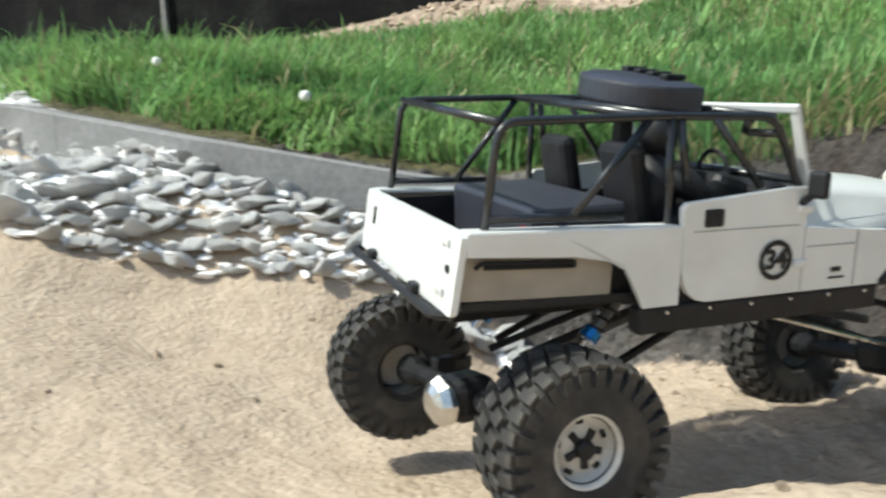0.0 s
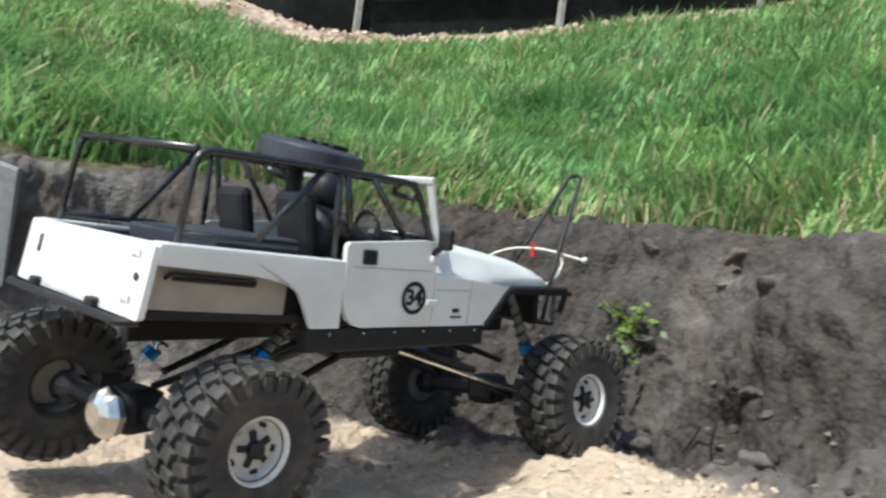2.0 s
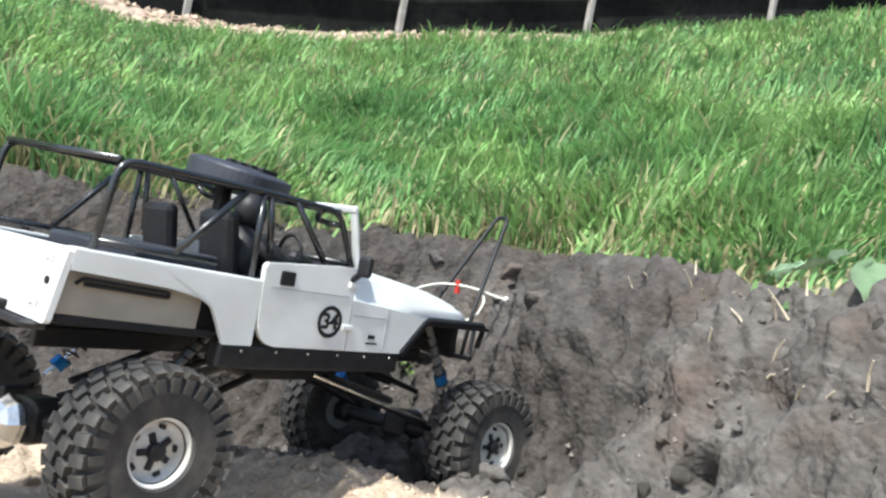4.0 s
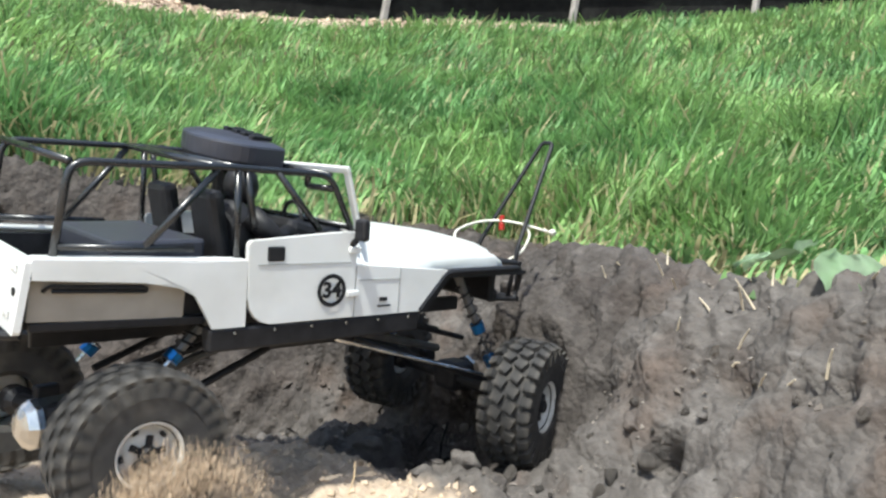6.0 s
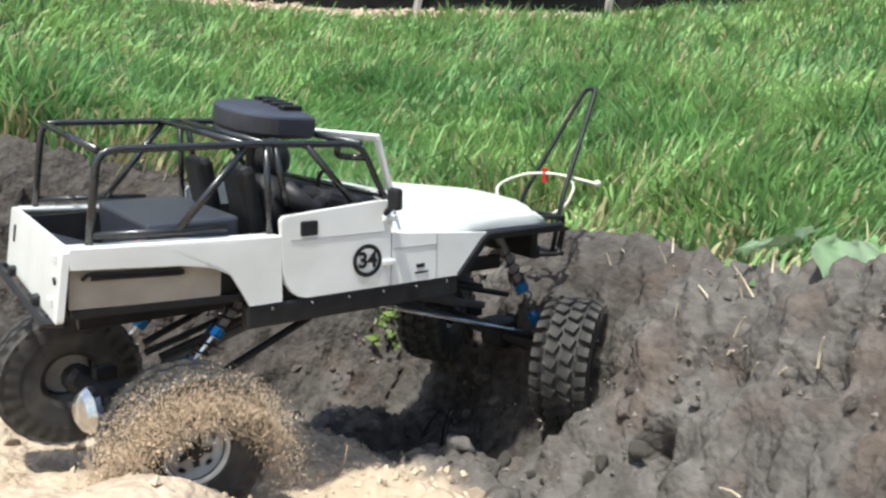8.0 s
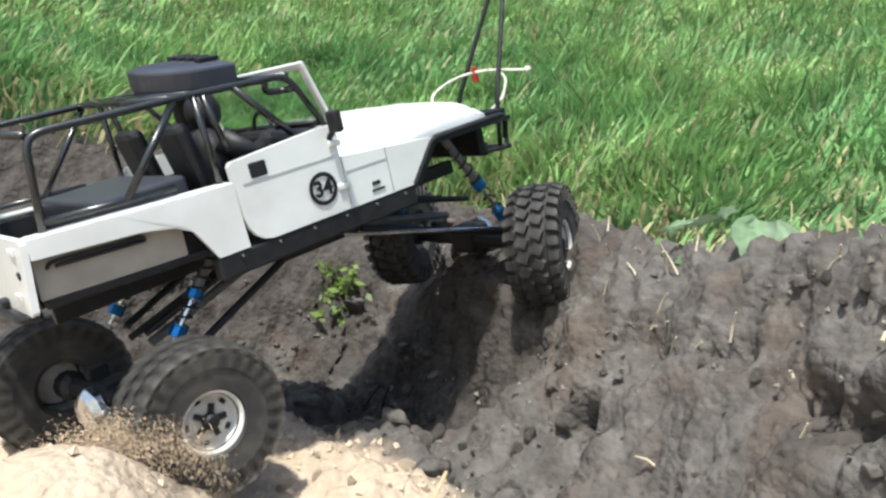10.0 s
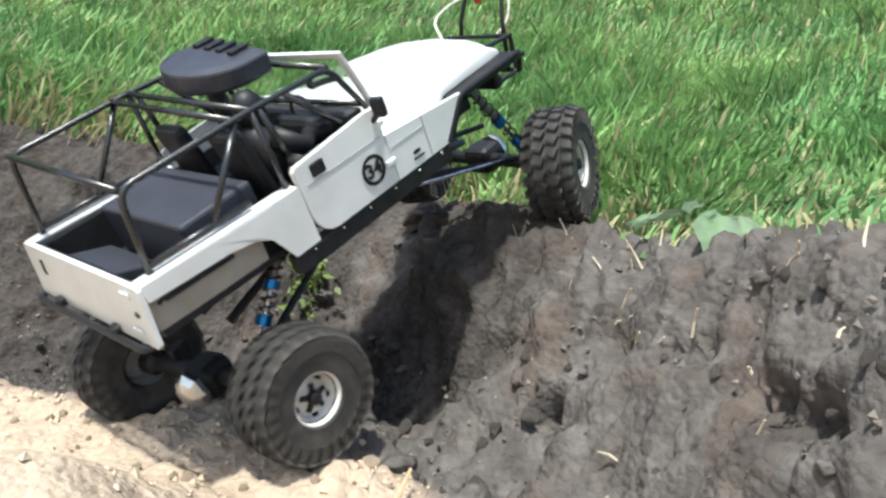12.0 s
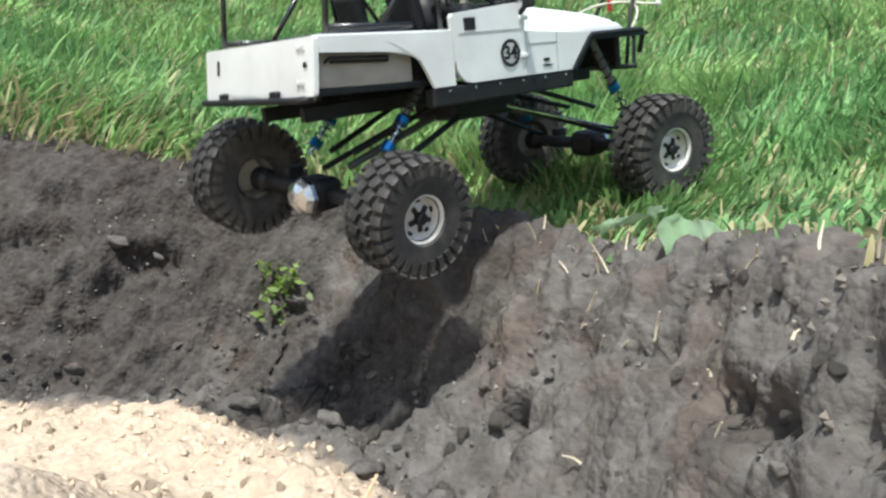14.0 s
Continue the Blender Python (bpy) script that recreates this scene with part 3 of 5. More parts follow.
    box(bm, (0.04, 0, 0.1335), (0.195, 0.146, 0.003))
    box(bm, (0.145, 0, 0.150), (0.004, 0.160, 0.036))
    part("bed_floor", bm, BLACK, truck, "black floor of the open bed")
    bm = bmesh.new()
    box(bm, (-0.036, 0.02, 0.146), (0.036, 0.075, 0.018), Matrix.Rotation(0.35, 3, "Y"), bevel=0.002)
    part("tool_tray", bm, SATIN, truck)
    bm = bmesh.new()
    box(bm, (0.020, 0.0, 0.158), (0.058, 0.118, 0.040), Matrix.Rotation(-0.03, 3, "Y"), bevel=0.0025)
    part("battery_box", bm, SATIN, truck, "satin black box with a flat lid in the bed")
    bm = bmesh.new()
    tube(bm, bend([(-0.010, -0.052, 0.150), (-0.014, -0.056, 0.170), (-0.009, -0.060, 0.160), (-0.012, -0.062, 0.142)], 0.008), 0.0011, 6)
    part("red_wire", bm, RED, truck)


def build_front(truck):
    # doors
    for s in (-1, 1):
        bm = bmesh.new()
        out = [(0.0634, 0.1450), (0.0622, 0.1785), (0.0645, 0.1812), (0.132, 0.1868), (0.1440, 0.1868), (0.1440, 0.1272), (0.0800, 0.1272), (0.0735, 0.1288), (0.0685, 0.1325), (0.0652, 0.1380)]
        plate(bm, out, s * (HALF + 0.0004), s * (HALF - 0.0035))
        bmesh.ops.bevel(bm, geom=[e for e in bm.edges if all(abs(abs(v.co.y) - HALF - 0.0004) < 1e-5 for v in e.verts)], offset=0.0005, segments=2, affect="EDGES")
        door = part("door", bm, WHITE, truck, "white half door with a black recessed handle")
        bm = bmesh.new()
        box(bm, (0.0814, s * (HALF + 0.0006), 0.1727), (0.0120, 0.0016, 0.0095), bevel=0.0012)
        part("door_handle", bm, BLACK, door)
        bm = bmesh.new()
        box(bm, (0.104, s * (HALF + 0.0005), 0.1660), (0.070, 0.0008, 0.0005))
        part("crease", bm, GREYLINE, door)
        for zz in (0.1745, 0.1440):
            bm = bmesh.new()
            box(bm, (0.1415, s * (HALF + 0.0012), zz), (0.010, 0.0024, 0.0042), bevel=0.0008)
            part("hinge", bm, WHITE, door)
        if s < 0:
            bm = bmesh.new()
            for ra, rb in ((0.0132, 0.0097),):
                seg = 40
                a = [bm.verts.new((ra * math.cos(2 * math.pi * k / seg), 0, ra * math.sin(2 * math.pi * k / seg))) for k in range(seg)]
                c = [bm.verts.new((rb * math.cos(2 * math.pi * k / seg), 0, rb * math.sin(2 * math.pi * k / seg))) for k in range(seg)]
                for k in range(seg):
                    bm.faces.new((a[k], a[(k + 1) % seg], c[(k + 1) % seg], c[k]))
            ring = part("badge_ring", bm, BLACK, door, "round black ring of the number badge")
            ring.location = (0.1243, -HALF - 0.0012, 0.1471)
            ring.scale = (0.86, 1, 0.86)
            cu = bpy.data.curves.new("number", "FONT")
            cu.body = "34"
            cu.size = 0.0148
            cu.align_x, cu.align_y = "CENTER", "CENTER"
            cu.extrude = 0.0002
            cu.offset = 0.0005
            tmp = bpy.data.objects.new("number", cu)
            me = bpy.data.meshes.new_from_object(tmp)
            bpy.data.objects.remove(tmp)
            me.materials.clear()
            me.materials.append(BLACK)
            o = new("number", me)
            o.parent = door
            o.matrix_basis = pose(0.1243, -HALF - 0.0014, 0.1471, 90, 0, 0)
        bm = bmesh.new()
        tube(bm, [(0.139, s * HALF, 0.178), (0.140, s * (HALF + 0.006), 0.183)], 0.0022, 6)
        box(bm, (0.1400, s * (HALF + 0.0100), 0.1890), (0.006, 0.011, 0.0150), Matrix.Rotation(0.15, 3, "Z"), bevel=0.0022)
        part("wing_mirror", bm, BLACK, truck)
    # cowl, hood and fenders in one shell
    bm = bmesh.new()
    sect = []
    for x, w, top, low in ((0.1445, 0.0825, 0.1850, 0.1272), (0.154, 0.081, 0.1872, 0.1272), (0.172, 0.078, 0.1862, 0.1272), (0.230, 0.070, 0.1805, 0.1550), (0.282, 0.065, 0.1748, 0.1545), (0.306, 0.0630, 0.1700, 0.1540), (0.3185, 0.0610, 0.1610, 0.1540)):
        ring = []
        shoulder = min(0.1625, top - 0.005)
        for yy, zz in ((HALF - 0.002 if x < 0.173 else w + 0.0015, low), (HALF - 0.002 if x < 0.173 else w + 0.0015, shoulder - 0.001), (w, shoulder + 0.002), (w - 0.002, top - 0.007), (w - 0.009, top - 0.002), (w * 0.62, top + 0.0018), (0, top + 0.0040)):
            ring.append((yy, zz))
        full = [(-a, b) for a, b in ring] + [(a, b) for a, b in ring[-2::-1]]
        sect.append([bm.verts.new((x, a, b)) for a, b in full])
    for a, c in zip(sect, sect[1:]):
        for k in range(len(a) - 1):
            bm.faces.new((a[k], a[k + 1], c[k + 1], c[k]))
    bm.faces.new(sect[0])
    bm.faces.new(sect[-1][::-1])
    part("hood", bm, WHITE, truck, "long white hood and cowl", smooth=True)
    for s in (-1, 1):
        bm = bmesh.new()
        plate(bm, [(0.1446, 0.1272), (0.1446, 0.1640), (0.2320, 0.1570), (0.2290, 0.1545), (0.2043, 0.1272)], s * HALF, s * (HALF - 0.004))
        fender = part("fender", bm, WHITE, truck, "white front fender side")
        bm = bmesh.new()
        box(bm, (0.1690, s * (HALF + 0.0003), 0.1385), (0.0068, 0.0008, 0.0028))
        part("name_plate", bm, BLACK, fender)
        bm = bmesh.new()
        box(bm, (0.1700, s * (HALF + 0.0003), 0.1337), (0.0115, 0.0008, 0.0012))
        part("name_bar", bm, BLACK, fender)
        bm = bmesh.new()
        box(bm, (0.1645, s * (HALF + 0.0002), 0.1530), (0.036, 0.0006, 0.0005))
        box(bm, (0.1830, s * (HALF + 0.0002), 0.1445), (0.0005, 0.0006, 0.033))
        part("seam", bm, GREYLINE, fender)
        bm = bmesh.new()
        tube(bm, bend([(0.2043, s * (HALF - 0.001), 0.1272), (0.2300, s * (HALF - 0.001), 0.1556), (0.315, s * (HALF - 0.004), 0.1560), (0.3265, s * (HALF - 0.012), 0.150), (0.327, s * (HALF - 0.016), 0.134)], 0.006), 0.0026, 8)
        flare = part("fender_flare", bm, BLACK, truck, "thin black fender flare")
        bm = bmesh.new()
        plate(bm, [(0.2060, 0.1272), (0.2310, 0.1540), (0.322, 0.1538), (0.322, 0.1505), (0.235, 0.151), (0.212, 0.125)], s * (HALF - 0.002), s * 0.052)
        part("inner_fender", bm, BLACK, truck)
        bm = bmesh.new()
        box(bm, (0.122, s * (HALF - 0.006), 0.1195), (0.165, 0.011, 0.0150), bevel=0.0018)
        slider = part("rock_slider", bm, BLACK, truck, "black sill guard with pale rivets")
        for k in range(6):
            bm = bmesh.new()
            lathe(bm, [(0, 0.0012), (-0.0008, 0.0008)], 8)
            o = part("rivet", bm, CHROME, slider)
            o.location = (0.056 + 0.0275 * k, s * (HALF - 0.0002), 0.1235)
            if s > 0:
                o.rotation_euler = (0, 0, math.pi)
    bm = bmesh.new()
    box(bm, (0.3155, 0, 0.1385), (0.008, 0.112, 0.034), bevel=0.002)
    part("grille", bm, BLACK, truck)
    # windshield
    bm = bmesh.new()
    for s in (-1, 1):
        box(bm, (0.1435, s * 0.0810, 0.2070), (0.0030, 0.0065, 0.0480), Matrix.Rotation(-0.30, 3, "Y"), bevel=0.0010)
    box(bm, (0.1365, 0, 0.2285), (0.0034, 0.1690, 0.0050), Matrix.Rotation(-0.30, 3, "Y"), bevel=0.0010)
    tube(bm, [(0.1505, -0.080, 0.1865), (0.1505, 0.080, 0.1865)], 0.0026, 6)
    part("windshield_frame", bm, WHITE, truck, "white folding windshield frame")
    bm = bmesh.new()
    vs = [bm.verts.new(p) for p in ((0.1500, -0.078, 0.188), (0.1500, 0.078, 0.188), (0.1372, 0.078, 0.2265), (0.1372, -0.078, 0.2265))]
    bm.faces.new(vs)
    bmesh.ops.solidify(bm, geom=list(bm.faces), thickness=0.0008)
    o = part("windshield", bm, GLASS, truck, "clear thin windshield")
    o.visible_shadow = False


def build_cage(truck):
    r = 0.0023
    bars = []
    for s in (-1, 1):
        y0, y1 = s * 0.0825, s * 0.0800
        z = 0.2232 if s < 0 else 0.2315
        bars.append([(-0.046, y0, 0.171), (-0.0380, y1, z), (0.055, y1, z + 0.002), (0.1250, s * 0.0800, z + 0.001), (0.1440, s * 0.0815, 0.186)])
        bars.append([(0.058, y0, 0.170), (0.058, y1, z + 0.001)])
        bars.append([(-0.044, y0, 0.1775), (0.030, y0, 0.1755)])
        bars.append([(0.000, y0, 0.175), (0.045, y1, z)])
        bars.append([(0.085, s * 0.080, z + 0.001), (0.118, s * 0.081, 0.187)])
        bars.append([(0.064, s * 0.080, z), (0.070, s * 0.081, 0.187)])
        bars.append([(0.108, s * 0.080, z), (0.111, s * 0.072, z - 0.007), (0.124, s * 0.073, z - 0.008), (0.128, s * 0.080, z - 0.008)])
    for x, dz in ((-0.0380, 0.0), (0.044, 0.002), (0.058, 0.002), (0.1250, 0.001)):
        bars.append([(x, -0.0790, 0.2232 + dz), (x, 0.0790, 0.2315 + dz)])
    bars.append([(0.1440, -0.080, 0.189), (0.1440, 0.080, 0.189)])
    for b in bars:
        bm = bmesh.new()
        tube(bm, bend(b, 0.010), r, 8)
        part("cage_bar", bm, CAGE, truck, smooth=True)


def build_interior(truck):
    bm = bmesh.new()
    box(bm, (0.138, 0, 0.176), (0.020, 0.150, 0.022), bevel=0.006)
    box(bm, (0.119, -0.035, 0.181), (0.026, 0.05, 0.018), Matrix.Rotation(0.3, 3, "Y"), bevel=0.006)
    part("dashboard", bm, BLACK, truck)
    for yy in (-0.038, 0.038):
        bm = bmesh.new()
        box(bm, (0.085, yy, 0.150), (0.036, 0.040, 0.018), bevel=0.004)
        box(bm, (0.0605, yy, 0.182), (0.012, 0.036, 0.056), Matrix.Rotation(-0.18, 3, "Y"), bevel=0.005)
        part("seat", bm, BLACK, truck)
    # seated dummy, one plain dark shape
    bm = bmesh.new()

    def ball(c, s, rot=None):
        v = bmesh.ops.create_icosphere(bm, subdivisions=2, radius=1)["verts"]
        bmesh.ops.scale(bm, vec=s, verts=v)
        bmesh.ops.transform(bm, matrix=Matrix.Translation(c) @ (rot.to_4x4() if rot else Matrix()), verts=v)

    cy = -0.034
    ball((0.078, cy, 0.178), (0.015, 0.021, 0.027))
    ball((0.083, cy, 0.2125), (0.0125, 0.0115, 0.0145))
    for s in (-1, 1):
        tube(bm, [(0.080, cy + s * 0.020, 0.194), (0.098, cy + s * 0.027, 0.178), (0.122, cy + s * 0.013, 0.187)], [0.0085, 0.0075, 0.0055], 8)
        tube(bm, [(0.082, cy + s * 0.010, 0.160), (0.115, cy + s * 0.011, 0.166), (0.132, cy + s * 0.011, 0.146)], [0.010, 0.0085, 0.006], 8)
    part("dummy", bm, BLACK, truck, "dark seated dummy behind the dashboard", smooth=True)
    bm = bmesh.new()
    rot = [(0.124 + 0.003 * 0, cy + 0.013 * math.cos(a), 0.190 + 0.013 * math.sin(a)) for a in [2 * math.pi * k / 16 for k in range(17)]]
    tube(bm, rot, 0.0015, 6)
    part("steering_wheel", bm, BLACK, truck)
    # the half-round cover on the cage
    bm = bmesh.new()
    out = [(0.034 * math.cos(a) * 1.0, 0.040 * math.sin(a)) for a in [math.pi * (0.5 + k / 20) for k in range(21)]]
    out += [(0.024, -0.038), (0.027, -0.030), (0.027, 0.030), (0.024, 0.038)]
    rings = [[bm.verts.new((x * k, y * k, h)) for x, y in out] for k, h in ((0.94, 0), (0.99, 0.002), (1.0, 0.0030), (1.0, 0.0140), (0.985, 0.0155), (0.80, 0.0175), (0.40, 0.0188))]
    n = len(out)
    for a, c in zip(rings, rings[1:]):
        for k in range(n):
            bm.faces.new((a[k], a[(k + 1) % n], c[(k + 1) % n], c[k]))
    bm.faces.new(rings[0][::-1])
    bm.faces.new(rings[-1])
    cover = part("roof_cover", bm, SATIN, truck, "half-round satin black cover with louvres")
    cover.matrix_basis = pose(0.095, 0.012, 0.2305, 8, 2, 0) @ Matrix.Diagonal((0.98, 1.02, 0.98, 1))
    for k in range(4):
        bm = bmesh.new()
        box(bm, (0.012, -0.021 + 0.014 * k, 0.0198), (0.018, 0.006, 0.0034), Matrix.Rotation(0.2, 3, "Z"), bevel=0.0009)
        part("louvre", bm, BLACK, cover)
    bm = bmesh.new()
    tube(bm, [(0.090, 0.014, 0.186), (0.091, 0.014, 0.238)], [0.0075, 0.0055], 10)
    part("cover_post", bm, BLACK, truck)


def build_bumpers(truck):
    bm = bmesh.new()
    tube(bm, bend([(-0.060, -0.080, 0.131), (-0.069, -0.074, 0.1305), (-0.071, 0.088, 0.1305), (-0.062, 0.094, 0.131)], 0.006), 0.0026, 8)
    part("rear_bumper", bm, BLACK, truck, "thin black rear bumper bar")
    bm = bmesh.new()
    box(bm, (0.325, 0, 0.125), (0.008, 0.100, 0.012), bevel=0.002)
    for sy in (-1, 1):
        tube(bm, bend([(0.325, sy * 0.045, 0.122), (0.362, sy * 0.041, 0.118), (0.368, sy * 0.038, 0.152), (0.328, sy * 0.036, 0.154)], 0.005), 0.0022, 8)
    for z, r in ((0.118, 0.0024), (0.152, 0.0020)):
        tube(bm, [(0.366, -0.041, z), (0.366, 0.041, z)], r, 8)
    part("front_bumper", bm, BLACK, truck, "black tube front bumper")
    bm = bmesh.new()
    tube(bm, bend([(0.364, -0.030, 0.118), (0.377, -0.026, 0.165), (0.4370, -0.007, 0.2695), (0.4370, 0.007, 0.2695), (0.377, 0.026, 0.165), (0.364, 0.030, 0.118)], 0.006), 0.0022, 8)
    part("stinger_hoop", bm, BLACK, truck, "tall narrow black hoop on the bumper", smooth=True)
    bm = bmesh.new()
    tube(bm, bend([(0.332, 0.012, 0.158), (0.356, 0.044, 0.174), (0.376, 0.026, 0.186), (0.388, -0.004, 0.1885), (0.402, -0.032, 0.1830), (0.405, -0.042, 0.1815)], 0.015), 0.0014, 6)
    tube(bm, bend([(0.390, -0.018, 0.1875), (0.394, -0.026, 0.178), (0.382, -0.028, 0.160), (0.366, -0.020, 0.150)], 0.010), 0.0014, 6)
    lathe(bm, [(-0.046, 0.0032), (-0.043, 0.0034), (-0.0415, 0.0020)], 8)
    for v in list(bm.verts)[-24:]:
        v.co += Vector((0.405, 0, 0.1815))
    rope = part("winch_rope", bm, ROPE, truck, "pale looped winch rope", smooth=True)
    bm = bmesh.new()
    tube(bm, [(0.385, 0.006, 0.1930), (0.386, 0.006, 0.179)], [0.0026, 0.0030], 8)
    part("rope_stopper", bm, RED, rope, "small red rope stopper")


def axle(truck, name, front):
    e = new(name)
    e.parent = truck
    e.empty_display_size = 0.02
    bm = bmesh.new()
    tube(bm, [(0, -0.088, 0), (0, -0.076, 0), (0, -0.072, 0), (0, 0.072, 0), (0, 0.076, 0), (0, 0.088, 0)], [0.011, 0.011, 0.0068, 0.0068, 0.011, 0.011], 12)
    box(bm, (0.004 if front else -0.002, 0.004, 0), (0.030, 0.032, 0.028), bevel=0.007)
    for s in (-1, 1):
        box(bm, (0.008, s * 0.050, 0.009), (0.016, 0.010, 0.012), bevel=0.002)
    part("axle_housing", bm, BLACK, e)
    bm = bmesh.new()
    lathe(bm, [(0.0, 0.0165), (-0.004, 0.0165), (-0.009, 0.0130), (-0.012, 0.0075), (-0.0125, 0.001)], 8)
    bmesh.ops.rotate(bm, verts=bm.verts, cent=(0, 0, 0), matrix=Matrix.Rotation((1 if front else -1) * math.pi / 2, 3, "Z"))
    bmesh.ops.translate(bm, verts=bm.verts, vec=(0.018 if front else -0.0165, 0.004, 0))
    part("differential_cover", bm, CHROME, e, "chromed differential cover")
    return e


def shock(truck, name, p, q):
    p, q = Vector(p), Vector(q)
    bm = bmesh.new()
    m = p.lerp(q, 0.52)
    tube(bm, [p, m], 0.0036, 8)
    body = part(name, bm, STEEL, truck, "oil shock with blue fittings")
    bm = bmesh.new()
    tube(bm, [m, q], 0.0016, 6)
    part("shock_rod", bm, CHROME, body)
    bm = bmesh.new()
    for a, b in ((0.80, 0.90), (0.48, 0.56)):
        tube(bm, [p.lerp(q, a), p.lerp(q, b)], 0.0058, 10)
    part("collar", bm, BLUE, body)
    d = (q - p).normalized()
    u = d.orthogonal().normalized()
    v = d.cross(u)
    bm = bmesh.new()
    pts = []
    for k in range(73):
        t = k / 72
        a = 2 * math.pi * 8 * t
        pts.append(p.lerp(q, 0.12 + 0.70 * t) + (u * math.cos(a) + v * math.sin(a)) * 0.0052)
    tube(bm, pts, 0.0008, 5)
    part("spring", bm, BLACK, body)


def build_underside(truck):
    for s in (-1, 1):
        bm = bmesh.new()
        box(bm, (0.125, s * 0.032, 0.1175), (0.340, 0.006, 0.012), bevel=0.001)
        part("chassis_rail", bm, BLACK, truck)
    bm = bmesh.new()
    box(bm, (0.150, 0, 0.103), (0.080, 0.060, 0.022), bevel=0.004)
    part("skid_plate", bm, BLACK, truck)
    bm = bmesh.new()
    box(bm, (0.225, 0, 0.128), (0.07, 0.06, 0.03), bevel=0.004)
    part("motor", bm, STEEL, truck)
    for s in (-1, 1):
        for x0, x1, z1, yy in ((0.110, 0.014, 0.062, 0.048), (0.185, 0.316, 0.050, 0.058)):
            bm = bmesh.new()
            tube(bm, [(x0, s * 0.034, 0.096), (x1, s * yy, z1)], 0.0028, 8)
            part("lower_link", bm, BLACK, truck)
        for x0, x1 in ((0.095, 0.006), (0.205, 0.320)):
            bm = bmesh.new()
            tube(bm, [(x0, s * 0.030, 0.112), (x1, s * 0.018, 0.080)], 0.0026, 8)
            part("upper_link", bm, BLACK, truck)
        shock(truck, "rear_shock", (0.060, s * 0.052, 0.132), (0.006, s * 0.056, 0.076))
        shock(truck, "front_shock", (0.262, s * 0.064, 0.152), (0.314, s * 0.072, 0.058))
    for x0, x1 in ((0.115, 0.014), (0.185, 0.310)):
        bm = bmesh.new()
        tube(bm, [(x0, 0.0, 0.098), (x1, 0.004, 0.066)], 0.0036, 8)
        part("drive_shaft", bm, STEEL, truck)
    bm = bmesh.new()
    tube(bm, [(0.16, -0.045, 0.100), (0.312, -0.065, 0.056)], 0.0016, 6)
    part("steering_rod", bm, CHROME, truck)


def build_truck():
    truck = tagged(new("toy_truck"), "white radio-controlled crawler truck with black cage and big tyres", "toy truck")
    build_tub(truck)
    build_front(truck)
    build_cage(truck)
    build_interior(truck)
    build_bumpers(truck)
    build_underside(truck)
    ra, fa = axle(truck, "rear_axle", False), axle(truck, "front_axle", True)
    tyre, rim, hub = tyre_mesh(), rim_mesh(), hub_mesh()
    spokes = spoke_mesh(0.0078, 0.0036), spoke_mesh(0.0026, 0.0038)
    lugs = {False: lug_mesh(False), True: lug_mesh(True)}
    wheels = [build_wheel(truck, "wheel", tyre, rim, hub, lugs, spokes, right, size) for right, size in ((True, 0.86), (False, 0.95), (True, 1.0), (False, 1.0))]
    truck.scale = (TRUCK_SIZE, TRUCK_SIZE, TRUCK_SIZE)
    return truck, ra, fa, wheels


TRUCK_PARTS = build_truck()


# ---- far edge: mulch mound, black fence ----
MULCH_LINE = [(-3.2, 4.80), (-1.5, 4.00), (0.2, 3.38), (1.1, 3.08), (2.0, 2.74), (2.9, 2.38), (3.5, 2.05)]


def mulch_rise(x):
    """The height of the mulch, lower towards its end."""
    return float(np.interp(x, (-0.9, -0.6, 0.5, 0.9, 2.0, 3.5), (0.02, 0.13, 0.13, 0.05, 0.030, 0.012)))


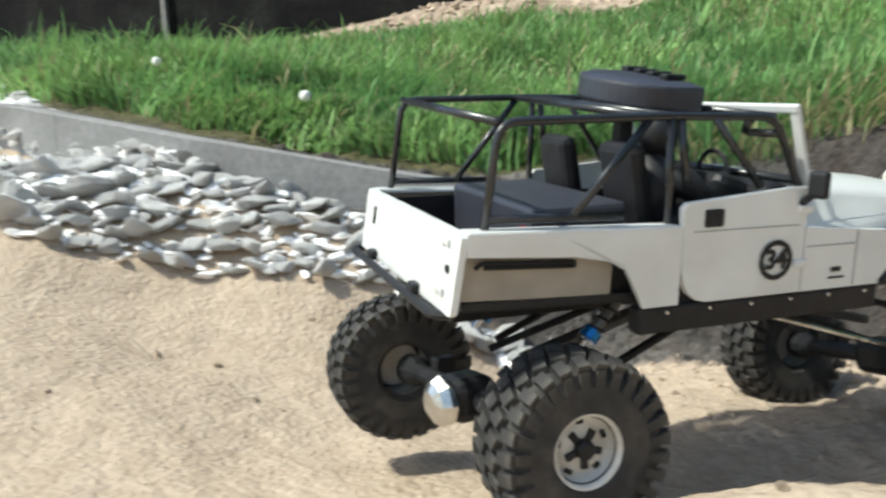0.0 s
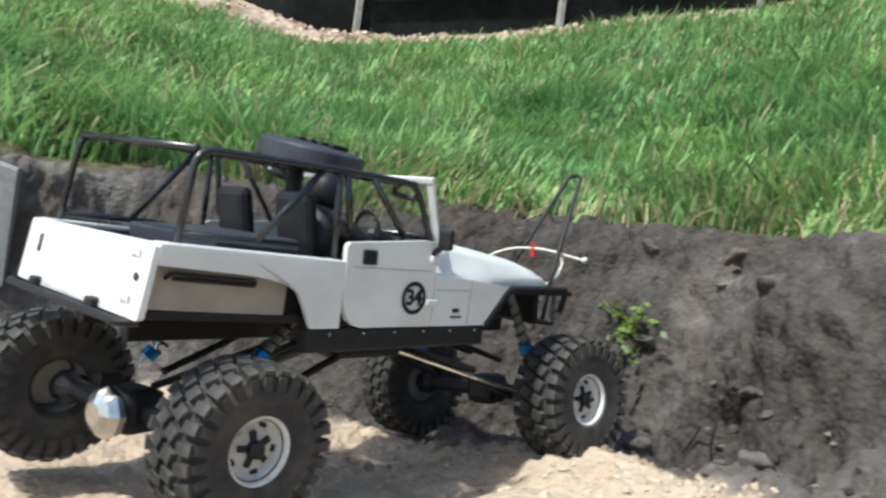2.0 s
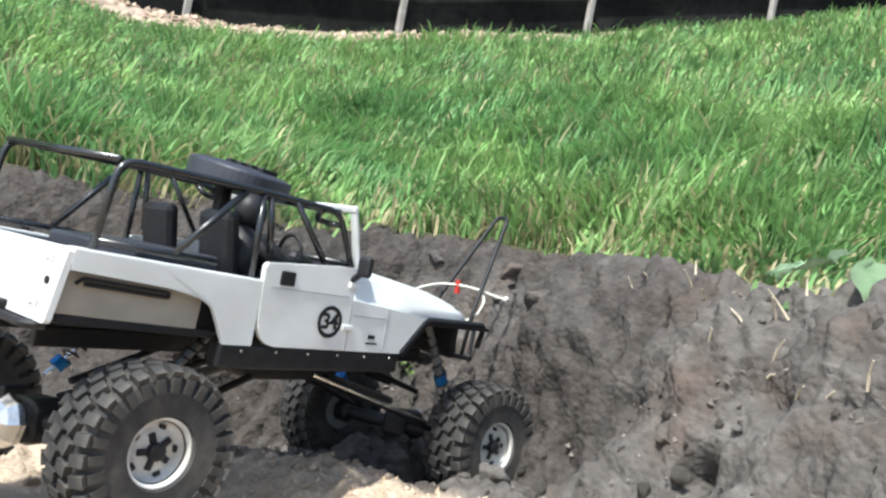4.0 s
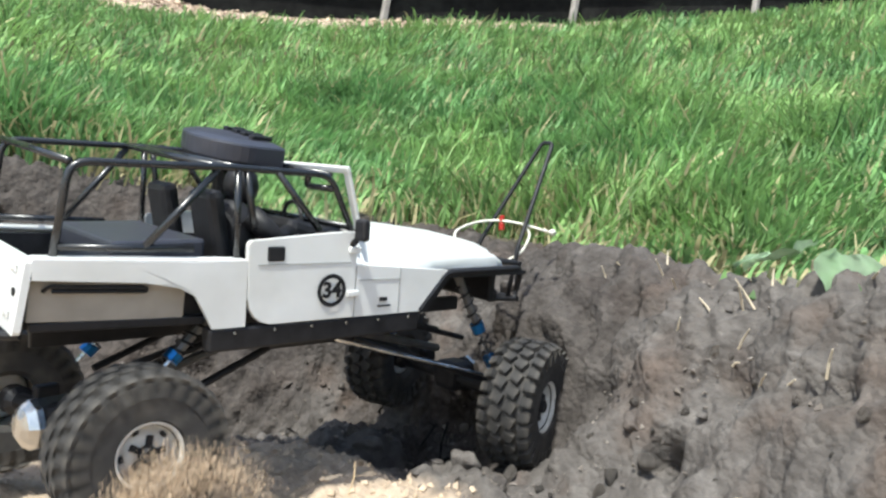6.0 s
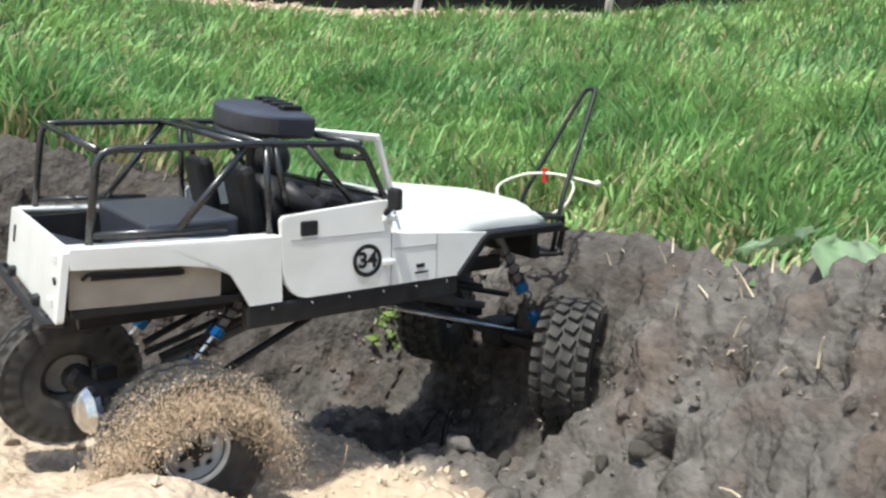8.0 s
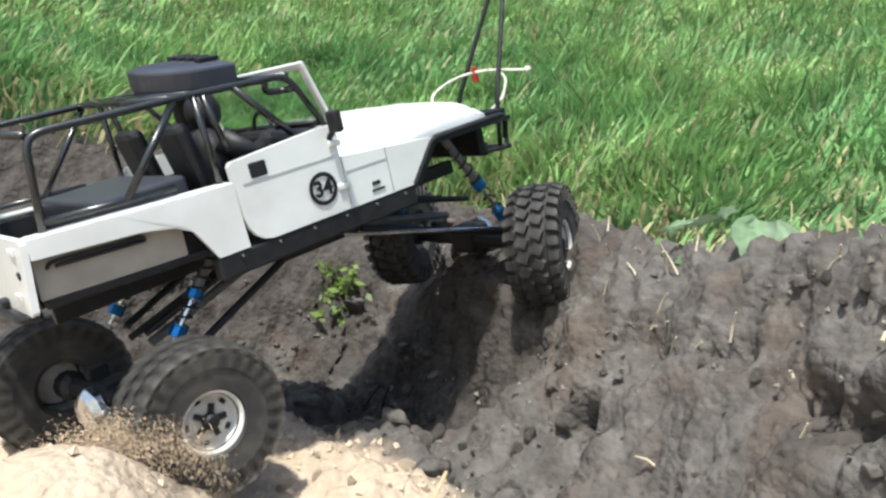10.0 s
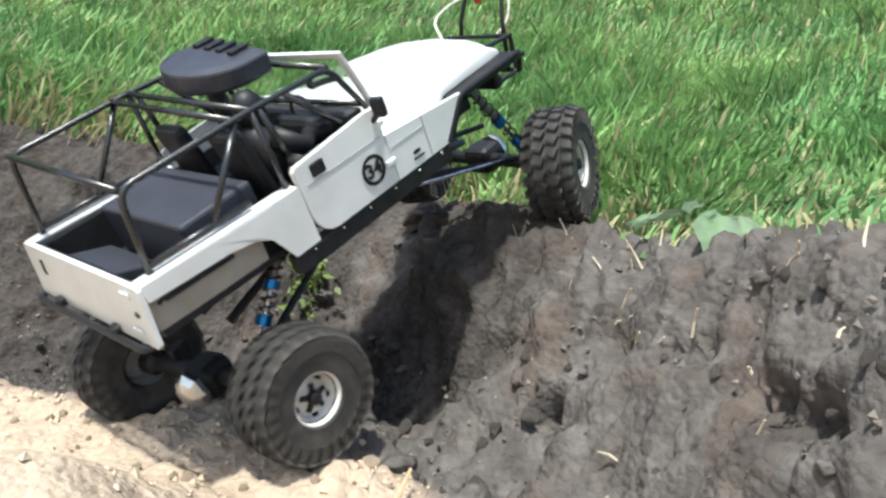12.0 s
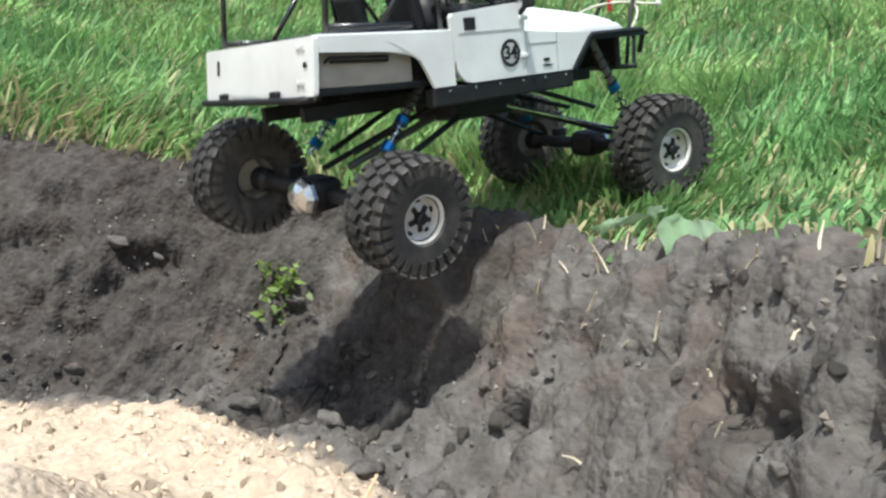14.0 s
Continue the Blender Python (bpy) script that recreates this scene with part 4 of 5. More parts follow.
def build_far():
    bm = bmesh.new()
    rings = []
    line = MULCH_LINE
    fine = bend([Vector((a, b, 0)) for a, b in line], 0.3, 5)
    for i, p in enumerate(fine):
        d = (fine[min(i + 1, len(fine) - 1)] - fine[max(i - 1, 0)]).normalized()
        side = Vector((-d.y, d.x, 0))
        ring = []
        for k in range(13):
            u = k / 12
            q = p + side * (u * 0.36 - 0.06)
            g = on_ground(q.x, q.y)
            hgt = (mulch_rise(p.x) * math.sin(math.pi * min(1, u * 1.05)) ** 0.7) + 0.035 * noise.fractal(Vector((q.x * 6, q.y * 6, 0.3)), 1, 2, 4) * math.sin(math.pi * u)
            ring.append(bm.verts.new((q.x, q.y, g - 0.01 + max(0, hgt))))
        rings.append(ring)
    for a, b in zip(rings, rings[1:]):
        for k in range(12):
            bm.faces.new((a[k], a[k + 1], b[k + 1], b[k]))
    rng = random.Random(63)
    verts, faces = [], []
    for _ in range(2600):
        i, k = rng.randrange(len(rings) - 1), rng.randrange(1, 11)
        c = rings[i][k].co.lerp(rings[i + 1][k + 1].co, rng.random()).lerp(rings[i + 1][k].co, rng.random())
        if not -1.2 < c.x < 2.6:
            continue
        r = rng.uniform(0.005, 0.016)
        n = len(verts)
        for v in ((1, 0, 0), (-1, 0, 0), (0, 1, 0), (0, -1, 0), (0, 0, 1), (0, 0, -1)):
            verts.append(c + Vector(v) * r * rng.uniform(0.4, 1.4) + Vector((rng.uniform(-1, 1), rng.uniform(-1, 1), rng.uniform(0, 1))) * r * 0.4)
        faces += [(n + a, n + b, n + e) for a, b, e in ((0, 2, 4), (2, 1, 4), (1, 3, 4), (3, 0, 4), (2, 0, 5), (1, 2, 5), (3, 1, 5), (0, 3, 5))]
    me = bpy.data.meshes.new("mulch_chips")
    me.from_pydata(verts, [], faces)
    me.materials.append(CHIP)
    tagged(new("mulch_chips", me), "loose pale brown wood chips on the mulch", "chips", kind="stuff")
    thing("mulch_mound", bm, MULCH, "low ridge of pale brown mulch behind the lawn", "mulch mound", smooth=True, kind="structure")
    fence = tagged(new("fence"), "black fabric garden fence on thin posts behind the lawn", "fence")
    pts = [(-3.2, 5.2), (-1.5, 4.4), (0.2, 3.75), (1.1, 3.45), (2.0, 3.1), (2.9, 2.75), (3.8, 2.3), (4.6, 1.8), (5.4, 1.0), (5.8, 0.0)]
    bm = bmesh.new()
    prev = None
    for x, y in pts:
        g = on_ground(x, y)
        cur = [bm.verts.new((x, y, g - 0.05)), bm.verts.new((x, y, g + 1.25)), bm.verts.new((x + 0.01, y + 0.02, g + 1.25)), bm.verts.new((x + 0.01, y + 0.02, g - 0.05))]
        if prev:
            for k in range(4):
                bm.faces.new((prev[k], prev[(k + 1) % 4], cur[(k + 1) % 4], cur[k]))
        prev = cur
    part("fabric", bm, FABRIC, fence, "slack black fabric")
    for i, (x, y) in enumerate(pts):
        g = on_ground(x, y)
        bm = bmesh.new()
        box(bm, (x - 0.01, y - 0.03, g + 0.60), (0.03, 0.03, 1.3), bevel=0.004)
        part("post", bm, POST, fence)
    bm = bmesh.new()
    rail = [Vector((x - 0.01, y - 0.05, on_ground(x, y) + h)) for (x, y), h in zip(pts[3:8], (0.25, 0.235, 0.25, 0.27, 0.30))]
    tube(bm, rail, 0.022, 6)
    part("rail", bm, BOARD, fence, "pale rail along the fabric")


build_far()


# ---- grass ----
def build_grass():
    rng = np.random.default_rng(4)
    near = np.stack([rng.uniform(-0.9, 1.5, 240000), rng.uniform(-0.5, 1.5, 240000)], -1)
    far = np.stack([rng.uniform(-2.2, 4.2, 160000), rng.uniform(-0.8, 4.6, 160000)], -1)
    p = np.concatenate([near, far])
    d, _ = along(LIP, p[:, 0], p[:, 1])
    patch = np.sin(p[:, 0] * 17 + 3 * np.sin(p[:, 1] * 9)) * np.sin(p[:, 1] * 13 + p[:, 0] * 4)
    dist = np.hypot(p[:, 0] - 0.25, p[:, 1])
    keep = (d > np.where(p[:, 0] < 0.3, 0.050, -0.006) + 0.02 * patch + 0.02 * rng.random(len(p))) & (rng.random(len(p)) < np.clip(0.20 + d * 4, 0, 1) * np.clip(1.35 - dist * 0.22, 0.35, 1))
    keep &= (d < 3.2) & (np.hypot(p[:, 0] - 0.725, p[:, 1] - 0.15) > 0.034)
    keep &= (p[:, 1] < np.interp(p[:, 0], [q[0] for q in MULCH_LINE] + [3.8], [q[1] for q in MULCH_LINE] + [4.5]) - 0.01) | (p[:, 0] < -0.75)
    p, d, dist = p[keep], d[keep], dist[keep]
    n = len(p)
    i = np.clip(np.searchsorted(GX, p[:, 0]) - 1, 0, len(GX) - 2)
    j = np.clip(np.searchsorted(GY, p[:, 1]) - 1, 0, len(GY) - 2)
    u, v = (p[:, 0] - GX[i]) / (GX[i + 1] - GX[i]), (p[:, 1] - GY[j]) / (GY[j + 1] - GY[j])
    z = GZ[j, i] * (1 - u) * (1 - v) + GZ[j, i + 1] * u * (1 - v) + GZ[j + 1, i] * (1 - u) * v + GZ[j + 1, i + 1] * u * v - 0.003
    length = rng.uniform(0.034, 0.084, n) * (0.55 + 0.45 * np.clip(d / 0.12, 0, 1)) * (1 + 0.35 * np.sin(p[:, 0] * 5) * np.cos(p[:, 1] * 6))
    length = length * np.clip((dist - 0.25) / 0.65, 0.45, 1)
    tall = (rng.random(n) < 0.06) & (dist > 0.9)
    length = np.where(tall, length * 1.5, length)
    width = rng.uniform(0.0013, 0.0028, n) * (1 + 0.35 * np.clip(dist - 1.0, 0, 2.5))
    az = np.where(rng.random(n) < 0.4, rng.uniform(0, 2 * np.pi, n), 2.2 * np.sin(p[:, 0] * 11 + 2 * np.sin(p[:, 1] * 7)) + 1.6 * np.cos(p[:, 1] * 13 + p[:, 0] * 5) + rng.normal(0, 0.5, n))
    lean = rng.uniform(0.1, 1.15, n)
    lx, ly = np.cos(az) * lean + 0.12, np.sin(az) * lean - 0.05
    side = np.stack([-np.sin(az + rng.normal(0, 0.6, n)), np.cos(az), np.zeros(n)], -1)
    base = np.stack([p[:, 0], p[:, 1], z], -1)
    rows = []
    for s, w in ((0.0, 1.0), (0.45, 0.9), (0.8, 0.55)):
        c = base + np.stack([lx * s * s, ly * s * s, s * (1 - 0.32 * lean * s)], -1) * length[:, None]
        rows += [c - side * (width * w)[:, None], c + side * (width * w)[:, None]]
    tip = base + np.stack([lx, ly, 1 - 0.42 * lean], -1) * length[:, None]
    verts = np.stack(rows + [tip], 1).reshape(-1, 3)
    o = np.arange(n)[:, None] * 7
    quads = np.concatenate([o + [0, 1, 3, 2], o + [2, 3, 5, 4]])
    tris = o + [4, 5, 6]
    me = bpy.data.meshes.new("grass")
    me.vertices.add(len(verts))
    me.vertices.foreach_set("co", verts.astype(np.float32).ravel())
    me.loops.add(quads.size + tris.size)
    me.loops.foreach_set("vertex_index", np.concatenate([quads.ravel(), tris.ravel()]).astype(np.int32))
    me.polygons.add(len(quads) + len(tris))
    me.polygons.foreach_set("loop_start", np.concatenate([np.arange(0, quads.size, 4), quads.size + np.arange(0, tris.size, 3)]).astype(np.int32))
    mi = (rng.random(n) < 0.07 + 0.55 * np.exp(-np.maximum(d, 0) / 0.06) * (p[:, 0] > 0.3)).astype(np.int32)
    me.polygons.foreach_set("material_index", np.concatenate([mi, mi, mi]))
    me.update()
    me.materials.append(GRASS)
    me.materials.append(DRY)
    tagged(new("grass", me), "long uneven green lawn grass with dry blades at the edge", "grass", kind="stuff")


build_grass()


# ---- stones ----
def lump_mesh(name, material, seed, rough=0.28, sub=2, smooth=False):
    bm = bmesh.new()
    bmesh.ops.create_icosphere(bm, subdivisions=sub, radius=1)
    for v in bm.verts:
        c = v.co.copy()
        v.co *= 1 + rough * noise.fractal(c * 1.1 + Vector((seed * 3.7, 0, 0)), 1, 2, 3)
        for k in range(6):
            a = Vector((math.sin(seed + k * 2.1), math.cos(seed * 1.7 + k), math.sin(k * 1.3 + seed * 0.6))).normalized()
            over = v.co.dot(a) - 0.62
            if over > 0:
                v.co -= a * over * 0.85
    return mesh_of(name, bm, material, smooth)


def chip_mesh(seed):
    """An angular flat chip of broken stone."""
    rng = random.Random(seed * 7 + 1)
    bm = bmesh.new()
    for _ in range(15):
        v = Vector((rng.gauss(0, 1), rng.gauss(0, 1), rng.gauss(0, 1))).normalized() * rng.uniform(0.8, 1.0)
        bm.verts.new((v.x * 1.1, v.y, v.z * 0.95))
    got = bmesh.ops.convex_hull(bm, input=bm.verts)
    bmesh.ops.delete(bm, geom=list({g for g in got["geom_interior"] + got["geom_unused"] if isinstance(g, bmesh.types.BMVert)}), context="VERTS")
    bmesh.ops.bevel(bm, geom=list(bm.edges), offset=0.07, segments=1, affect="EDGES")
    return mesh_of("stone", bm, STONE)


def build_stones():
    meshes = [chip_mesh(k) for k in range(12)]
    bed = tagged(new("gravel_bed"), "bed of pale crushed stones along the kerb", "gravel bed", kind="structure")
    rng = random.Random(5)
    made, tries, verts, faces = [], 0, [], []
    while tries < 16000:
        tries += 1
        x = rng.uniform(-0.95, 0.13)
        d = rng.uniform(0.012, 0.30)
        y = 0.908 + 0.9 * max(0, -x - 0.12) ** 1.55 - d
        if float(along(SHORE, np.array([x]), np.array([y]))[0][0]) < -0.004:
            continue
        single = len(made) < 300
        r = rng.uniform(0.013, 0.028) if single else rng.uniform(0.006, 0.015)
        if any((x - a) ** 2 + (y - b) ** 2 < ((0.46 if single else 0.36) * (r + c)) ** 2 for a, b, c in made):
            continue
        if not single and len(made) > 1500:
            break
        made.append((x, y, r))
        m = pose(x, y, on_ground(x, y) + r * (0.36 if single else 0.22), rng.uniform(-26, 26), rng.uniform(-26, 26), rng.uniform(0, 360)) @ Matrix.Diagonal((r * rng.uniform(1.05, 1.7), r * rng.uniform(0.75, 1.0), r * rng.uniform(0.32, 0.58), 1))
        me = meshes[rng.randrange(12)]
        if single:
            o = new("stone", me)
            o.parent = bed
            o.matrix_basis = m
        else:
            k = len(verts)
            verts += [m @ v.co for v in me.vertices]
            faces += [[k + i for i in p.vertices] for p in me.polygons]
    me = bpy.data.meshes.new("stone_chippings")
    me.from_pydata(verts, [], faces)
    me.materials.append(STONE)
    o = tagged(new("stone_chippings", me), "small pale stone chippings between the larger stones", kind="stuff")
    o.parent = bed


build_stones()


def build_clods():
    """Soil lumps on the bank and crumbs along the sand's edge."""
    rng = random.Random(11)
    dark = [lump_mesh("soil_clod", CLOD, 20 + k, 0.4) for k in range(5)]
    pale = [lump_mesh("sand_clod", SANDCLOD, 40 + k, 0.4) for k in range(4)]
    for count, meshes, line, lo, hi, r0, r1, label in ((260, dark, SHORE, 0.01, 0.18, 0.0015, 0.0062, "crumbling dark soil lump on the bank"), (90, pale, SHORE, -0.13, -0.004, 0.0018, 0.0055, "small lump of damp pale sand")):
        k = 0
        while k < count:
            x, y = rng.uniform(0.2, 0.78), rng.uniform(-0.02, 0.72)
            d = float(along(line, np.array([x]), np.array([y]))[0][0])
            e = float(along(LIP, np.array([x]), np.array([y]))[0][0])
            if not lo < d < hi or e > -0.01:
                continue
            k += 1
            r = rng.uniform(r0, r1) * (1 if rng.random() < 0.8 else 1.4)
            name = "soil_clod" if meshes is dark else "sand_clod"
            o = tagged(new(name, meshes[rng.randrange(len(meshes))]), label, "clod", group="clods on the slope")
            o.matrix_basis = pose(x, y, on_ground(x, y) + r * 0.2, rng.uniform(0, 360), rng.uniform(0, 360), rng.uniform(0, 360)) @ Matrix.Diagonal((r, r * 0.8, r * 0.7, 1))


build_clods()


def build_pebbles():
    """Scattered small lumps on the open sand."""
    rng = random.Random(52)
    meshes = [lump_mesh("sand_clod", SANDCLOD, 80 + k, 0.4) for k in range(4)]
    for _ in range(70):
        x, y = rng.uniform(-0.45, 0.25), rng.uniform(0.25, 0.80)
        if float(along(SHORE, np.array([x]), np.array([y]))[0][0]) > -0.02:
            continue
        r = 0.0012 + 0.0050 * rng.random() ** 3
        o = tagged(new("sand_clod", meshes[rng.randrange(4)]), "small lump of damp pale sand", "clod", group="clods on the slope")
        o.matrix_basis = pose(x, y, on_ground(x, y) + r * 0.15, rng.uniform(0, 360), 0, rng.uniform(0, 360)) @ Matrix.Diagonal((r * 1.3, r, r * 0.7, 1))


build_pebbles()


def build_crumbs():
    """Fine crumbs strewn over the bank and the churned sand, too many to count."""
    rng = random.Random(31)
    for name, material, label, count, lo, hi, r1 in (("soil_crumbs", CLOD, "fine dark crumbs of soil strewn over the bank", 2000, 0.0, 0.20, 0.0024), ("sand_crumbs", SANDCLOD, "fine damp crumbs of churned pale sand", 1800, -0.30, 0.012, 0.0030)):
        xs = np.array([rng.uniform(0.15, 0.80) for _ in range(count * 6)])
        ys = np.array([rng.uniform(-0.02, 0.80) for _ in range(count * 6)])
        d = along(SHORE, xs, ys)[0]
        e = along(LIP, xs, ys)[0]
        verts, faces, done = [], [], 0
        for x, y, dd, ee in zip(xs, ys, d, e):
            if not lo < dd < hi or ee > -0.004 or done >= count or (material is SANDCLOD and rng.random() > math.exp(-abs(dd) / 0.09)):
                continue
            done += 1
            r = 0.0006 + r1 * rng.random() ** 3.5
            c = Vector((x, y, on_ground(x, y) + r * 0.3))
            k = len(verts)
            for v in ((1, 0, 0), (-1, 0, 0), (0, 1, 0), (0, -1, 0), (0, 0, 1), (0, 0, -1)):
                verts.append(c + Vector(v) * r * rng.uniform(0.6, 1.2) + Vector((rng.uniform(-1, 1), rng.uniform(-1, 1), rng.uniform(-1, 1))) * r * 0.35)
            faces += [(k + a, k + b, k + c2) for a, b, c2 in ((0, 2, 4), (2, 1, 4), (1, 3, 4), (3, 0, 4), (2, 0, 5), (1, 2, 5), (3, 1, 5), (0, 3, 5))]
        me = bpy.data.meshes.new(name)
        me.from_pydata(verts, [], faces)
        me.materials.append(material)
        tagged(new(name, me), label, "crumbs", kind="stuff")


build_crumbs()


def build_soil_lumps():
    """Firm lumps half sunk in the bank, larger towards its edge, and one pale stone."""
    rng = random.Random(77)
    meshes = [lump_mesh("soil_lump", GROUND, 60 + k, 0.42, 3, True) for k in range(6)]
    places = [(0.750, 0.400, 0.040), (0.770, 0.455, 0.030)]
    while len(places) < 70:
        x, y = rng.uniform(0.40, 0.80), rng.uniform(-0.02, 0.74)
        d = float(along(SHORE, np.array([x]), np.array([y]))[0][0])
        e = float(along(LIP, np.array([x]), np.array([y]))[0][0])
        if d > 0.012 and e < -0.012:
            places.append((x, y, 0.0035 + 0.011 * rng.random() ** 2.2))
    for x, y, r in places:
        big = r > 0.018
        o = tagged(new("soil_lump", meshes[rng.randrange(6)]), "broad firm lump of dark soil in the bank" if big else "rough lump of dark soil half sunk in the bank", "soil lump", group="lumps in the bank")
        o.matrix_basis = pose(x, y, on_ground(x, y) - r * (0.42 if big else 0.12), rng.uniform(-20, 20), rng.uniform(-20, 20), rng.uniform(0, 360)) @ Matrix.Diagonal((r * 1.25, r, r * (0.62 if big else 0.75), 1))
    o = tagged(new("stone", lump_mesh("stone", STONE, 91, 0.4)), "small dusty grey stone on the bank", "stone")
    o.matrix_basis = pose(0.606, 0.048, on_ground(0.606, 0.048) + 0.002, 10, 20, 40) @ Matrix.Diagonal((0.0065, 0.005, 0.0045, 1))


build_soil_lumps()


def ray_down(x, y, up=0.0):
    return Vector((x, y, on_ground(x, y) + up))


def build_small_plants():
    # broad leaf hanging over the bank's edge
    bm = bmesh.new()
    n, m = 12, 7
    grid = []
    for i in range(n):
        t = i / (n - 1)
        w = 0.024 * math.sin(math.pi * min(1, 0.10 + 0.9 * t ** 0.75)) ** 0.6 * (1 - 0.25 * t)
        row = []
        for k in range(m):
            s = k / (m - 1) * 2 - 1
            row.append(bm.verts.new((0.054 * t, w * s * (1 + 0.10 * math.sin(9 * t + k)), 0.005 * abs(s) - 0.012 * t * t + 0.002 * math.sin(11 * t + 4 * s))))
        grid.append(row)
    for a, b in zip(grid, grid[1:]):
        for k in range(m - 1):
            bm.faces.new((a[k], a[k + 1], b[k + 1], b[k]))
    bmesh.ops.solidify(bm, geom=list(bm.faces), thickness=0.0004)
    leaf = thing("broad_leaf", bm, BROAD, "large pale green broad leaf drooping over the bank", "leaf", smooth=True)
    leaf.matrix_basis = Matrix.Translation(ray_down(0.720, 0.144, 0.017)) @ pose(0, 0, 0, 0, 66, 232)
    for k, (dx, dy, a, s) in enumerate(((0.012, 0.03, 120, 0.7), (0.02, 0.055, 150, 0.55), (0.0, 0.018, 60, 0.5))):
        o = copy_thing(leaf, Matrix.Translation(ray_down(0.722 + dx, 0.150 + dy, 0.024)) @ pose(0, 0, 0, 0, 15, a))
        o.scale = (s, s * 0.5, s)
    # leafy weed on the bank
    for name, cx, cy, lo, hi, cnt, seed in (("weed", 0.712, 0.612, -0.070, 0.022, 95, 3),):
        bm = bmesh.new()
        rng = random.Random(seed)
        root = ray_down(cx, cy, 0)
        for s in range(7):
            a = rng.uniform(0, 6.28)
            tip = root + Vector((0.022 * math.cos(a) - 0.012, 0.028 * math.sin(a), rng.uniform(0.01, 0.05)))
            tube(bm, [root, (root + tip) / 2 + Vector((0, 0, 0.01)), tip], [0.0009, 0.0007, 0.0004], 5)
        for _ in range(cnt):
            c = root + Vector((rng.gauss(-0.012, 0.010), rng.gauss(0, 0.019), rng.uniform(lo * 0.4, hi + 0.02)))
            a, b = rng.uniform(0, 6.28), rng.uniform(-0.6, 0.9)
            d = Vector((math.cos(a) * math.cos(b), math.sin(a) * math.cos(b), math.sin(b)))
            s = d.orthogonal().normalized()
            L, W = rng.uniform(0.007, 0.016), rng.uniform(0.0025, 0.005)
            q = [c, c + d * L * 0.4 + s * W, c + d * L, c + d * L * 0.4 - s * W]
            bm.faces.new([bm.verts.new(v) for v in q])
        thing(name, bm, WEED, "small green leafy weed rooted in the bank", "weed")
    # dry straws, twigs
    straws = [((0.651, 0.035), (0.012, 0.006, 0.022)), ((0.686, 0.067), (0.003, 0.002, 0.014)), ((0.715, 0.195), (-0.010, 0.012, 0.018)), ((0.716, 0.185), (0.006, 0.006, 0.020)), ((0.700, 0.240), (-0.006, -0.004, 0.022)), ((0.695, 0.19), (-0.008, -0.010, 0.016)), ((0.71, 0.22), (-0.004, 0.012, 0.012)), ((0.72, 0.30), (0.004, -0.004, 0.018)), ((0.70, 0.12), (-0.016, -0.010, 0.008))]
    rng = random.Random(8)
    while len(straws) < 38:
        x, y = rng.uniform(0.60, 0.80), rng.uniform(0.0, 0.45)
        if -0.055 < float(along(LIP, np.array([x]), np.array([y]))[0][0]) < 0.004:
            straws.append(((x, y), (rng.uniform(-0.016, 0.006), rng.uniform(-0.014, 0.014), rng.uniform(0.002, 0.020))))
    for (x, y), d in straws:
        bm = bmesh.new()
        b = ray_down(x, y, -0.004)
        e = b + Vector(d)
        tube(bm, [b, b.lerp(e, 0.5) + Vector((0.001, 0.001, 0.001)), e], [0.0009, 0.0008, 0.0005], 5)
        thing("straw", bm, STRAW, "short dry straw sticking out of the soil", "straw", group="straws in the bank")
    for pts, r, label in ((((0.544, 0.203, 0.002), (0.580, 0.230, 0.016)), 0.0016, "pale broken twig standing in the sand"), (((0.577, 0.138, 0.003), (0.590, 0.085, 0.008)), 0.0009, "thin dry twig lying on the soil"), (((0.520, 0.340, 0.000), (0.528, 0.352, 0.016)), 0.0006, "thin dry twig standing in the sand")):
        bm = bmesh.new()
        a, b = (ray_down(x, y, h) for x, y, h in pts)
        tube(bm, [a, a.lerp(b, 0.5) + Vector((0.0015, 0, 0.0008)), b], [r, r * 0.9, r * 0.7], 6)
        thing("twig", bm, TWIG, label, "twig")
    # bare roots hanging in the hollow
    for x, y, pts in ((0.676, 0.440, ((0, 0, 0.030), (-0.006, -0.003, 0.012), (-0.006, -0.006, -0.004), (-0.001, -0.012, 0.002))), (0.680, 0.462, ((0, 0, 0.016), (-0.008, -0.002, 0.006), (-0.010, 0.004, -0.006)))):
        bm = bmesh.new()
        b = ray_down(x, y, 0.006)
        tube(bm, bend([b + Vector(q) for q in pts], 0.004), 0.0011, 6)
        thing("root", bm, FABRIC, "thin black root hanging out of the soil", "root")
    # white seed heads in the lawn
    for x, y, h, r in ((-0.178, 1.062, 0.075, 0.0085), (-0.42, 1.16, 0.08, 0.007)):
        f = tagged(new("clover_flower"), "small round white flower head in the lawn", "flower")
        b = ray_down(x, y)
        bm = bmesh.new()
        tube(bm, [b, b + Vector((0.004, 0, h * 0.5)), b + Vector((0.0, 0, h))], 0.0008, 5)
        part("stem", bm, WEED, f)
        bm = bmesh.new()
        bmesh.ops.create_icosphere(bm, subdivisions=2, radius=r)
        for v in bm.verts:
            v.co *= 1 + 0.25 * noise.noise(v.co * 600)
        bmesh.ops.translate(bm, verts=bm.verts, vec=b + Vector((0, 0, h)))
        part("flower_head", bm, PETAL, f)


build_small_plants()


